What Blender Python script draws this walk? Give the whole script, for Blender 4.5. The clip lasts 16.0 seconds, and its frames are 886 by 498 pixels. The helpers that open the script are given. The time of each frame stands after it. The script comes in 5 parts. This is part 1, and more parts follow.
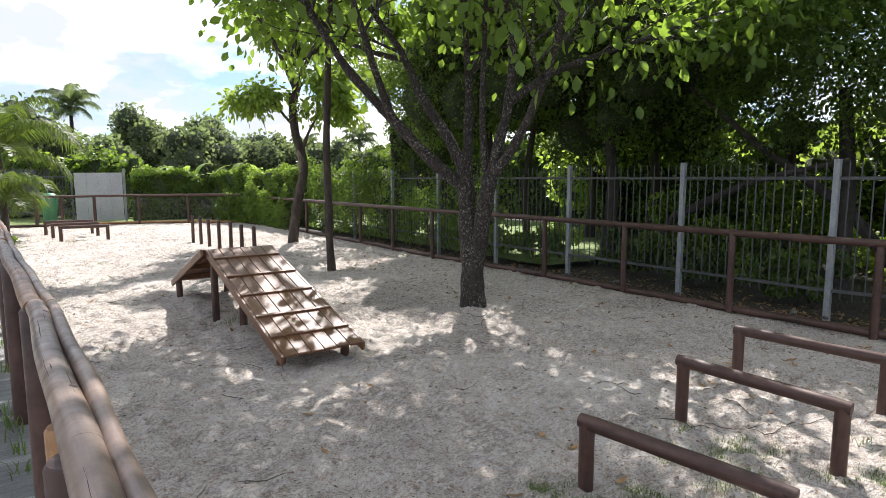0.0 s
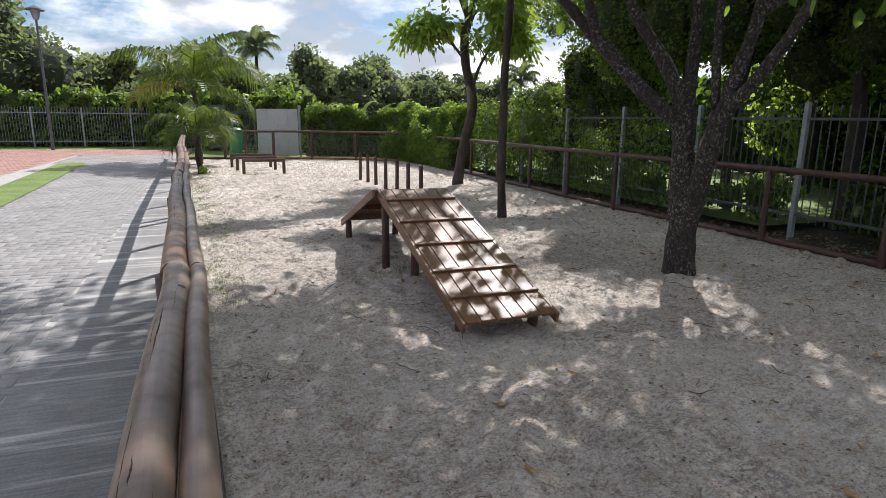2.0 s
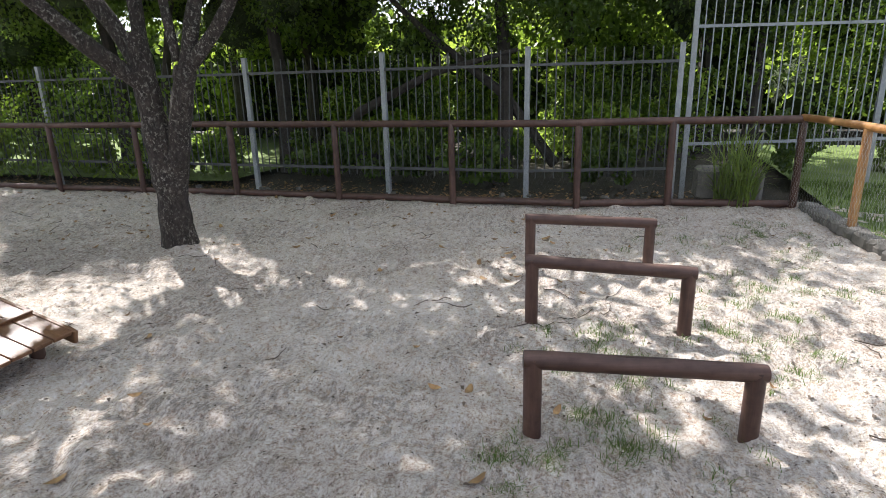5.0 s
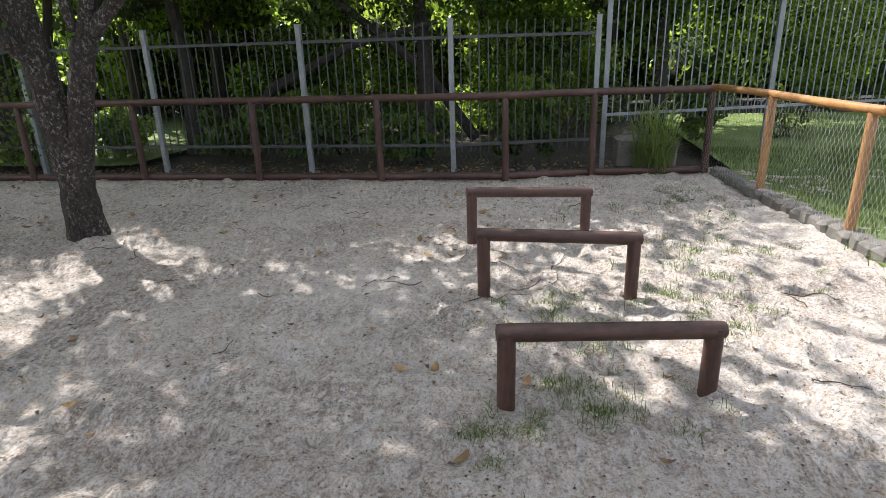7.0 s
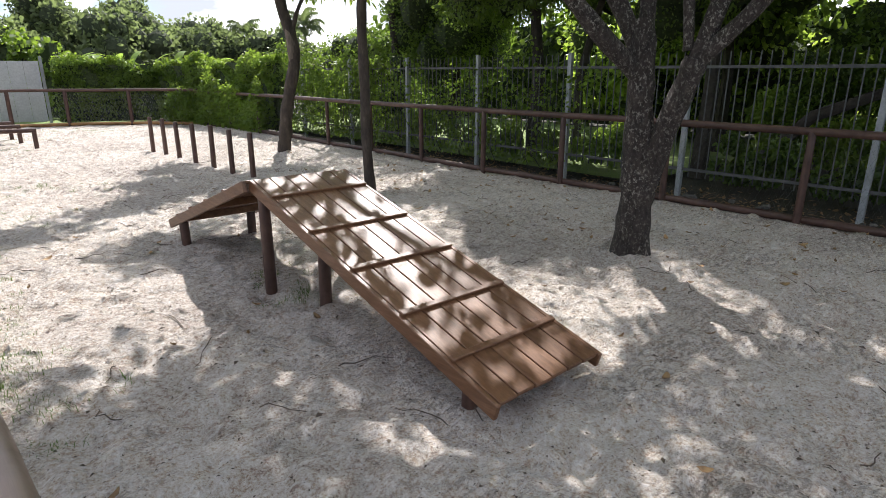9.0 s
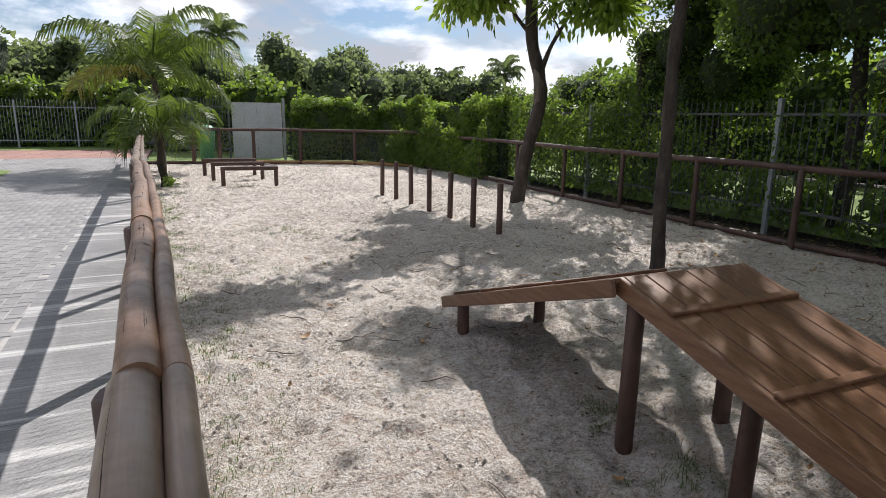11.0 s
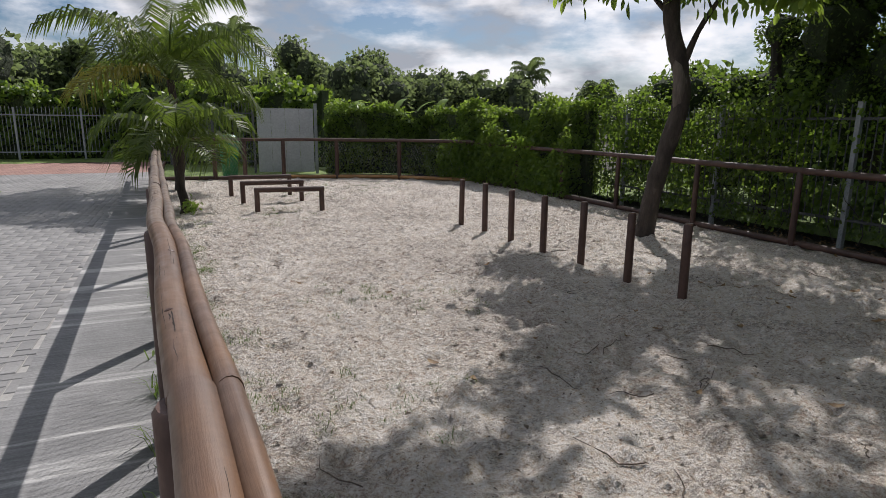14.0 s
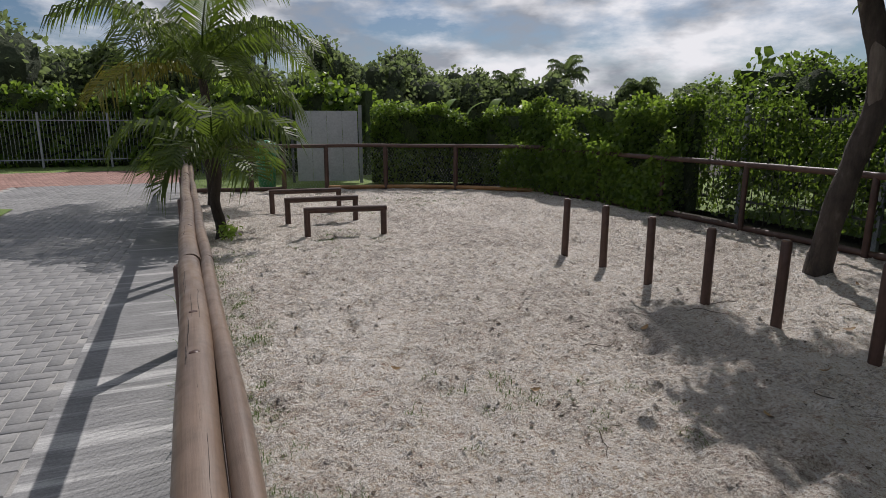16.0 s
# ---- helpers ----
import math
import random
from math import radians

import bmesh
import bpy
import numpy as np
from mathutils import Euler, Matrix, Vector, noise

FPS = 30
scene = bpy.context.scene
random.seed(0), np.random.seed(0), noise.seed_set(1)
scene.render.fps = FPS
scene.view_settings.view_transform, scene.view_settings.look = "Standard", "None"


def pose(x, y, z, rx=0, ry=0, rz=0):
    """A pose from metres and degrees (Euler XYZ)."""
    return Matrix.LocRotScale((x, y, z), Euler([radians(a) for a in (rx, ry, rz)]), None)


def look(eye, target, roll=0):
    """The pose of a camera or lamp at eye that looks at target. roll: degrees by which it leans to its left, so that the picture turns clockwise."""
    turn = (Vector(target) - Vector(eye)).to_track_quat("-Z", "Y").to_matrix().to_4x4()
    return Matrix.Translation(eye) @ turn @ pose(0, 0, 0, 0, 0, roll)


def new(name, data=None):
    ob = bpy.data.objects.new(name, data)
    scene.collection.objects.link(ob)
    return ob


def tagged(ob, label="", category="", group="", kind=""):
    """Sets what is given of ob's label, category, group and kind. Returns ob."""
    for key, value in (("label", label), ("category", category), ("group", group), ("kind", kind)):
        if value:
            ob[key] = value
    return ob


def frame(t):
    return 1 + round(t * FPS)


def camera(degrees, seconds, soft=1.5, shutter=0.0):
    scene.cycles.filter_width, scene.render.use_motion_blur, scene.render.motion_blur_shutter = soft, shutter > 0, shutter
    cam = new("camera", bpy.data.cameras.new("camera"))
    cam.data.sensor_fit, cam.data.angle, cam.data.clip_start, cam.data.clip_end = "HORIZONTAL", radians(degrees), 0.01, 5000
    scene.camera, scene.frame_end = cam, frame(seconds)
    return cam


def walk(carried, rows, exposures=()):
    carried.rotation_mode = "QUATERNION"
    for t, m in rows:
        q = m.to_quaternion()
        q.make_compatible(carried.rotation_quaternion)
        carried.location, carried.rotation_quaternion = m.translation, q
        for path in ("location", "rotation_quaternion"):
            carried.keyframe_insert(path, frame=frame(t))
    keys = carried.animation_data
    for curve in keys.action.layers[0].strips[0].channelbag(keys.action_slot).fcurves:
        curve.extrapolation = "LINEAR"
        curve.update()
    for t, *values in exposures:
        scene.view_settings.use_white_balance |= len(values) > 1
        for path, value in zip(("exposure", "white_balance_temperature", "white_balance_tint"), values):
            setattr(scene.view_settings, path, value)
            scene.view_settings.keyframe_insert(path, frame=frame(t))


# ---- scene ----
cam = camera(74.2, 16.0, soft=0.85)
PATH = [
    (0, (0.384, -0.358, 1.689), (1.53, 1.263, 1.445), -0.2),
    (0.5, (0.456, -0.173, 1.705), (1.416, 1.559, 1.426), 0.1),
    (1, (0.471, 0.08, 1.659), (1.284, 1.88, 1.347), 0.3),
    (1.5, (0.471, 0.386, 1.621), (1.178, 2.216, 1.233), 0.6),
    (2, (0.522, 0.721, 1.605), (1.205, 2.55, 1.17), 0.7),
    (2.5, (0.472, 0.971, 1.59), (1.168, 2.783, 1.11), 0.9),
    (3, (0.471, 1.155, 1.583), (1.283, 2.915, 1.09), 0.7),
    (3.5, (0.489, 1.275, 1.577), (1.537, 2.902, 1.07), 0.1),
    (4, (0.467, 1.316, 1.559), (1.901, 2.612, 1.046), -0.6),
    (4.5, (0.475, 1.303, 1.539), (2.181, 2.197, 1.0), -1.6),
    (5, (0.452, 1.324, 1.571), (2.276, 1.913, 1.001), -1.6),
    (5.2, (0.452, 1.311, 1.55), (2.304, 1.796, 0.972), -2.2),
    (7.3, (0.478, 1.695, 1.55), (2.345, 1.992, 0.897), -1.8),
    (7.5, (0.48, 1.792, 1.561), (2.322, 2.216, 0.908), -1.4),
    (8, (0.39, 2.093, 1.565), (2.088, 2.941, 0.934), -0.8),
    (8.5, (0.348, 2.438, 1.569), (1.86, 3.598, 0.962), -0.3),
    (9, (0.374, 2.85, 1.588), (1.633, 4.293, 1.01), 0.1),
    (9.5, (0.328, 3.302, 1.567), (1.36, 4.942, 1.071), 0.6),
    (10, (0.309, 3.838, 1.545), (1.192, 5.573, 1.084), 1.1),
    (10.2, (0.296, 4.048, 1.571), (1.12, 5.811, 1.106), 1.1),
    (12.3, (0.239, 6.158, 1.51), (1.022, 7.952, 1.097), 0.8),
    (12.5, (0.2, 6.352, 1.531), (0.989, 8.142, 1.116), 0.8),
    (13, (0.14, 6.794, 1.554), (0.932, 8.583, 1.139), 0.7),
    (13.5, (0.127, 7.303, 1.568), (0.918, 9.091, 1.148), 0.7),
    (14, (0.065, 7.794, 1.567), (0.831, 9.592, 1.142), 0.6),
    (14.5, (0.026, 8.326, 1.579), (0.781, 10.127, 1.145), 0.8),
    (15, (-0.029, 8.885, 1.58), (0.706, 10.693, 1.144), 0.7),
    (15.5, (-0.053, 9.445, 1.563), (0.676, 11.258, 1.137), 0.9),
    (16, (-0.05, 9.907, 1.609), (0.64, 11.736, 1.186), 0.1),
]
EXPOSURES = [(t, stops, 6410, 14) for t, stops in ((0, 1.0), (0.7, 0.72), (1.5, 0.42), (3.5, 0.52), (5.0, 1.25), (7.5, 1.05), (8.2, 1.1), (9.0, 0.92), (10.2, 0.48), (12.5, 0.1), (14.0, -0.25), (16.0, -0.52))]
walk(cam, [(t, look(eye, target, roll)) for t, eye, target, roll in PATH], EXPOSURES)

# ---------- light ----------
SUN_AZ = Vector((0.65, 0.76, 0)).normalized()
SUN_EL = radians(47)
world = bpy.data.worlds.new("sky")
scene.world = world
world.use_nodes = True
wn, wl = world.node_tree.nodes, world.node_tree.links
sky = wn.new("ShaderNodeTexSky")
sky.sky_type = "NISHITA"
sky.sun_disc = False
sky.sun_elevation = SUN_EL
sky.sun_rotation = math.atan2(SUN_AZ.x, SUN_AZ.y)
bg = wn["Background"]
SKY_STRENGTH = 0.086
bg.inputs["Strength"].default_value = SKY_STRENGTH
wco = wn.new("ShaderNodeTexCoord")
wmap = wn.new("ShaderNodeMapping")
wmap.inputs["Scale"].default_value = (1.0, 1.0, 2.6)
wl.new(wco.outputs["Generated"], wmap.inputs["Vector"])
wnoise = wn.new("ShaderNodeTexNoise")
wnoise.inputs["Scale"].default_value = 3.4
wnoise.inputs["Detail"].default_value = 8
wnoise.inputs["Roughness"].default_value = 0.6
wl.new(wmap.outputs["Vector"], wnoise.inputs["Vector"])
wramp = wn.new("ShaderNodeValToRGB")
wramp.color_ramp.elements[0].position = 0.41
wramp.color_ramp.elements[1].position = 0.57
wl.new(wnoise.outputs["Fac"], wramp.inputs["Fac"])
wshade = wn.new("ShaderNodeTexNoise")
wshade.inputs["Scale"].default_value = 5.5
wshade.inputs["Detail"].default_value = 6
wl.new(wmap.outputs["Vector"], wshade.inputs["Vector"])
wcloud = wn.new("ShaderNodeValToRGB")
wcloud.color_ramp.elements[0].position = 0.42
wcloud.color_ramp.elements[0].color = (5.2, 5.6, 6.2, 1)
wcloud.color_ramp.elements[1].position = 0.57
wcloud.color_ramp.elements[1].color = (13.6, 13.7, 13.9, 1)
wl.new(wshade.outputs["Fac"], wcloud.inputs["Fac"])
wmix = wn.new("ShaderNodeMixRGB")
wl.new(wramp.outputs["Color"], wmix.inputs["Fac"])
wtone = wn.new("ShaderNodeMixRGB")
wtone.blend_type = "MULTIPLY"
wtone.inputs["Fac"].default_value = 1.0
wtone.inputs["Color2"].default_value = (0.62, 0.74, 0.86, 1)
wl.new(sky.outputs["Color"], wtone.inputs["Color1"])
wl.new(wtone.outputs["Color"], wmix.inputs["Color1"])
wl.new(wcloud.outputs["Color"], wmix.inputs["Color2"])
wl.new(wmix.outputs["Color"], bg.inputs["Color"])

sun = new("sun", bpy.data.lights.new("sun", "SUN"))
sun.data.energy = 5.0
sun.data.angle = radians(0.6)
sun.data.color = (1.0, 0.965, 0.915)
sun.matrix_world = look((0, 0, 20), Vector((0, 0, 20)) - SUN_AZ * math.cos(SUN_EL) - Vector((0, 0, math.sin(SUN_EL))))


# ---------- materials ----------
def material(name, build, rough=0.8, metal=0.0):
    m = bpy.data.materials.new(name)
    m.use_nodes = True
    n, l = m.node_tree.nodes, m.node_tree.links
    b = n["Principled BSDF"]
    b.inputs["Roughness"].default_value = rough
    b.inputs["Metallic"].default_value = metal
    build(m, n, l, b)
    return m


def noise_node(n, l, scale, detail=4, rough=0.55, coord="Object", stretch=(1, 1, 1)):
    co = n.new("ShaderNodeTexCoord")
    mp = n.new("ShaderNodeMapping")
    mp.inputs["Scale"].default_value = stretch
    l.new(co.outputs[coord], mp.inputs["Vector"])
    t = n.new("ShaderNodeTexNoise")
    t.inputs["Scale"].default_value = scale
    t.inputs["Detail"].default_value = detail
    t.inputs["Roughness"].default_value = rough
    l.new(mp.outputs["Vector"], t.inputs["Vector"])
    return t.outputs["Fac"]


def ramp_node(n, l, fac, stops):
    r = n.new("ShaderNodeValToRGB")
    e = r.color_ramp.elements
    while len(e) < len(stops):
        e.new(0.5)
    for i, (p, c) in enumerate(stops):
        e[i].position = p
        e[i].color = (*c, 1)
    l.new(fac, r.inputs["Fac"])
    return r.outputs["Color"]


def mix_node(n, l, fac, a, b, kind="MIX"):
    x = n.new("ShaderNodeMixRGB")
    x.blend_type = kind
    for sock, v in ((x.inputs["Fac"], fac), (x.inputs["Color1"], a), (x.inputs["Color2"], b)):
        if isinstance(v, (int, float)):
            sock.default_value = v
        elif isinstance(v, tuple):
            sock.default_value = (*v, 1)
        else:
            l.new(v, sock)
    return x.outputs["Color"]


def bump_node(n, l, b, height, strength=0.4, dist=0.01):
    u = n.new("ShaderNodeBump")
    u.inputs["Strength"].default_value = strength
    u.inputs["Distance"].default_value = dist
    l.new(height, u.inputs["Height"])
    l.new(u.outputs["Normal"], b.inputs["Normal"])


def random_node(n, islands=False):
    if islands:
        return n.new("ShaderNodeNewGeometry").outputs["Random Per Island"]
    return n.new("ShaderNodeObjectInfo").outputs["Random"]


def surface(name, stops, scale, fine=None, bump=0.4, dist=0.01, rough=0.85, metal=0.0, stretch=(1, 1, 1), vary=0.0, islands=False, detail=5, coord="Object"):
    def build(m, n, l, b):
        big = noise_node(n, l, scale, detail, 0.6, coord, stretch)
        c = ramp_node(n, l, big, stops)
        small = noise_node(n, l, fine or scale * 9, 4, 0.65, coord, stretch)
        c = mix_node(n, l, 0.55, c, ramp_node(n, l, small, [(0.25, (0.35, 0.35, 0.35)), (0.75, (0.68, 0.68, 0.68))]), "OVERLAY")
        if vary:
            v = ramp_node(n, l, random_node(n, islands), [(0.0, (1 - vary,) * 3), (1.0, (1 + vary * 0.6, 1 + vary * 0.55, 1 + vary * 0.5))])
            c = mix_node(n, l, 1.0, c, v, "MULTIPLY")
        l.new(c, b.inputs["Base Color"])
        bump_node(n, l, b, small, bump, dist)
    return material(name, build, rough, metal)


def leaf_material(name, dark, light, through_col, gloss=0.45):
    def build(m, n, l, b):
        c = ramp_node(n, l, random_node(n, True), [(0.0, dark), (0.65, light), (1.0, tuple(min(1, v * 1.25) for v in light))])
        patch = noise_node(n, l, 0.9, 3)
        c = mix_node(n, l, 0.5, c, ramp_node(n, l, patch, [(0.3, (0.3, 0.3, 0.3)), (0.7, (0.7, 0.7, 0.66))]), "OVERLAY")
        l.new(c, b.inputs["Base Color"])
        b.inputs["Roughness"].default_value = gloss
        t = n.new("ShaderNodeBsdfTranslucent")
        t.inputs["Color"].default_value = (*through_col, 1)
        x = n.new("ShaderNodeMixShader")
        x.inputs["Fac"].default_value = 0.5
        l.new(b.outputs["BSDF"], x.inputs[1])
        l.new(t.outputs["BSDF"], x.inputs[2])
        l.new(x.outputs["Shader"], n["Material Output"].inputs["Surface"])
    return material(name, build)


def sand_build(m, n, l, b):
    big = noise_node(n, l, 0.55, 4)
    c = ramp_node(n, l, big, [(0.3, (0.575, 0.515, 0.455)), (0.5, (0.695, 0.63, 0.562)), (0.72, (0.785, 0.722, 0.655))])
    mid = noise_node(n, l, 9.0, 6, 0.7)
    c = mix_node(n, l, 0.75, c, ramp_node(n, l, mid, [(0.30, (0.20, 0.195, 0.19)), (0.46, (0.46, 0.46, 0.46)), (0.7, (0.68, 0.67, 0.66))]), "OVERLAY")
    lump = noise_node(n, l, 36.0, 5, 0.75)
    c = mix_node(n, l, 0.62, c, ramp_node(n, l, lump, [(0.36, (0.15, 0.145, 0.14)), (0.5, (0.5, 0.5, 0.5)), (0.66, (0.72, 0.715, 0.71))]), "OVERLAY")
    # brown leaf crumbs and damp scrapes gathered in patches
    where = ramp_node(n, l, noise_node(n, l, 1.3, 4, 0.6), [(0.40, (0, 0, 0)), (0.62, (1, 1, 1))])
    crumb = ramp_node(n, l, noise_node(n, l, 15.0, 8, 0.78, "Object", (1.0, 1.7, 1.0)), [(0.49, (0, 0, 0)), (0.55, (0.75, 0.75, 0.75))])
    c = mix_node(n, l, mix_node(n, l, 1.0, where, crumb, "MULTIPLY"), c, (0.29, 0.245, 0.21))
    speck = ramp_node(n, l, noise_node(n, l, 48.0, 4, 0.7), [(0.62, (0, 0, 0)), (0.67, (0.8, 0.8, 0.8))])
    c = mix_node(n, l, speck, c, (0.16, 0.12, 0.09))
    grit = noise_node(n, l, 85.0, 3, 0.8)
    c = mix_node(n, l, 0.55, c, ramp_node(n, l, grit, [(0.36, (0.1, 0.095, 0.09)), (0.5, (0.5, 0.5, 0.5)), (0.66, (0.8, 0.8, 0.79))]), "OVERLAY")
    l.new(c, b.inputs["Base Color"])
    s = n.new("ShaderNodeMath")
    s.operation = "ADD"
    s3 = n.new("ShaderNodeMath")
    s3.operation = "MULTIPLY_ADD"
    l.new(lump, s3.inputs[0])
    s3.inputs[1].default_value = 0.8
    l.new(mid, s3.inputs[2])
    l.new(s3.outputs[0], s.inputs[0])
    s2 = n.new("ShaderNodeMath")
    s2.operation = "MULTIPLY"
    l.new(grit, s2.inputs[0])
    s2.inputs[1].default_value = 0.35
    l.new(s2.outputs[0], s.inputs[1])
    bump_node(n, l, b, s.outputs[0], 1.0, 0.05)


SAND = material("sand", sand_build, 0.95)
EARTH = surface("dark_leafy_soil", [(0.3, (0.022, 0.019, 0.014)), (0.7, (0.06, 0.052, 0.036))], 2.5, 30, 0.8, 0.03, 0.95)
LAWN = surface("lawn", [(0.3, (0.10, 0.16, 0.035)), (0.7, (0.20, 0.27, 0.07))], 1.5, 60, 0.8, 0.03, 0.9)
PAVER = surface("grey_paver", [(0.3, (0.20, 0.198, 0.195)), (0.7, (0.285, 0.282, 0.277))], 1.2, 45, 0.35, 0.004, 0.85, vary=0.14)
PAVER_FAR = surface("grey_paver_far", [(0.3, (0.20, 0.198, 0.195)), (0.7, (0.285, 0.282, 0.277))], 1.2, 45, 0.35, 0.004, 0.85, vary=0.14, islands=True)
PAVER_RED = surface("red_paver", [(0.3, (0.27, 0.155, 0.125)), (0.7, (0.36, 0.215, 0.18))], 1.2, 40, 0.3, 0.004, 0.85, vary=0.2, islands=True)
JOINT = surface("joint_sand", [(0.3, (0.29, 0.28, 0.265)), (0.7, (0.41, 0.4, 0.375))], 6, 90, 0.5, 0.004, 0.95)


def concrete_build(m, n, l, b):
    big = noise_node(n, l, 1.6, 5, 0.6)
    c = ramp_node(n, l, big, [(0.3, (0.165, 0.165, 0.165)), (0.7, (0.245, 0.243, 0.24))])
    streak = noise_node(n, l, 1.0, 6, 0.6, "Object", (0.35, 5.5, 1))
    c = mix_node(n, l, ramp_node(n, l, streak, [(0.54, (0, 0, 0)), (0.62, (1, 1, 1))]), c, (0.40, 0.395, 0.385))
    brush = noise_node(n, l, 9.0, 5, 0.7, "Object", (0.5, 7.0, 1))
    c = mix_node(n, l, 0.55, c, ramp_node(n, l, brush, [(0.34, (0.3, 0.3, 0.3)), (0.66, (0.7, 0.7, 0.7))]), "OVERLAY")
    fine = noise_node(n, l, 70, 4, 0.7)
    c = mix_node(n, l, 0.6, c, ramp_node(n, l, fine, [(0.3, (0.36, 0.36, 0.36)), (0.7, (0.66, 0.66, 0.66))]), "OVERLAY")
    l.new(c, b.inputs["Base Color"])
    bump_node(n, l, b, fine, 0.5, 0.004)


CONCRETE = material("marked_concrete", concrete_build, 0.9)
OLD_CONCRETE = surface("old_concrete", [(0.3, (0.096, 0.090, 0.078)), (0.7, (0.198, 0.186, 0.168))], 4, 40, 0.7, 0.01, 0.95)


def log_build(cols, rough, streak, tint=None):
    def build(m, n, l, b):
        grain = noise_node(n, l, 1.5, 5, 0.6, "UV", streak)
        c = ramp_node(n, l, grain, cols)
        if tint:
            zone = noise_node(n, l, 1.7, 3, 0.5)
            c = mix_node(n, l, ramp_node(n, l, zone, [(0.40, (0, 0, 0)), (0.62, (0.75, 0.75, 0.75))]), c, tint)
        fine = noise_node(n, l, 9, 4, 0.7, "UV", streak)
        c = mix_node(n, l, 0.38, c, ramp_node(n, l, fine, [(0.3, (0.33, 0.33, 0.33)), (0.7, (0.66, 0.66, 0.66))]), "OVERLAY")
        blot = noise_node(n, l, 14, 4, 0.6)
        c = mix_node(n, l, 0.4, c, ramp_node(n, l, blot, [(0.32, (0.28, 0.28, 0.28)), (0.5, (0.5, 0.5, 0.5)), (0.72, (0.62, 0.62, 0.62))]), "OVERLAY")
        l.new(c, b.inputs["Base Color"])
        l.new(ramp_node(n, l, blot, [(0.3, (rough + 0.16,) * 3), (0.7, (rough - 0.08,) * 3)]), b.inputs["Roughness"])
        bump_node(n, l, b, fine, 0.25, 0.003)
    return build


LOG = material("weathered_log", log_build([(0.25, (0.07, 0.038, 0.026)), (0.5, (0.125, 0.077, 0.055)), (0.75, (0.185, 0.128, 0.10))], 0.4, (0.8, 16, 1), (0.22, 0.115, 0.055)))
LOG_GREY = material("grey_weathered_log", log_build([(0.25, (0.062, 0.04, 0.03)), (0.5, (0.122, 0.086, 0.067)), (0.75, (0.20, 0.155, 0.13))], 0.36, (0.8, 16, 1), (0.22, 0.15, 0.105)))
LOG_DARK = material("stained_log", log_build([(0.25, (0.03, 0.014, 0.01)), (0.5, (0.065, 0.031, 0.022)), (0.75, (0.12, 0.066, 0.048))], 0.5, (1, 10, 1)))
LOG_ORANGE = material("sunlit_varnished_log", log_build([(0.25, (0.17, 0.075, 0.025)), (0.5, (0.34, 0.17, 0.06)), (0.75, (0.46, 0.27, 0.11))], 0.36, (1, 10, 1)))
CRACK = surface("dark_crack", [(0.3, (0.012, 0.009, 0.007)), (0.7, (0.03, 0.02, 0.015))], 20, 90, 0.3, 0.003, 0.9)


def plank_build(m, n, l, b):
    v = random_node(n, False)
    grain = noise_node(n, l, 3.0, 6, 0.7, "Object", (12, 1, 12))
    c = ramp_node(n, l, grain, [(0.25, (0.08, 0.035, 0.016)), (0.5, (0.155, 0.073, 0.034)), (0.78, (0.235, 0.13, 0.075))])
    fine = noise_node(n, l, 26.0, 4, 0.7, "Object", (8, 1, 8))
    c = mix_node(n, l, 0.5, c, ramp_node(n, l, fine, [(0.3, (0.34, 0.34, 0.34)), (0.7, (0.64, 0.64, 0.64))]), "OVERLAY")
    c = mix_node(n, l, 1.0, c, ramp_node(n, l, v, [(0, (0.78, 0.76, 0.74)), (1, (1.12, 1.1, 1.08))]), "MULTIPLY")
    l.new(c, b.inputs["Base Color"])
    l.new(ramp_node(n, l, fine, [(0.3, (0.5,) * 3), (0.7, (0.36,) * 3)]), b.inputs["Roughness"])
    bump_node(n, l, b, fine, 0.3, 0.003)


PLANK = material("stained_plank", plank_build)
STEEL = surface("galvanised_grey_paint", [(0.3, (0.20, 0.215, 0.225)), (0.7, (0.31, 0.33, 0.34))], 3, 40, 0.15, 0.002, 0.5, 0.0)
# Same grey as the posts, darkened for bars standing in tree shade.
STEEL_BAR = surface("shaded_bar_paint", [(0.3, (0.042, 0.044, 0.044)), (0.7, (0.08, 0.083, 0.083))], 3, 40, 0.15, 0.002, 0.55, 0.0)
STEEL_DARK = surface("dark_bar_paint", [(0.3, (0.05, 0.055, 0.06)), (0.7, (0.09, 0.095, 0.1))], 3, 40, 0.15, 0.002, 0.6, 0.0)
WIRE = surface("galvanised_wire", [(0.3, (0.30, 0.31, 0.31)), (0.7, (0.5, 0.5, 0.5))], 6, 60, 0.1, 0.001, 0.45, 0.6)
WIRE_DARK = surface("green_coated_wire", [(0.3, (0.04, 0.05, 0.045)), (0.7, (0.09, 0.10, 0.09))], 6, 60, 0.1, 0.001, 0.5, 0.0)
PANEL = surface("white_sheet_panel", [(0.3, (0.36, 0.375, 0.39)), (0.7, (0.45, 0.465, 0.475))], 1.4, 20, 0.05, 0.002, 0.5)


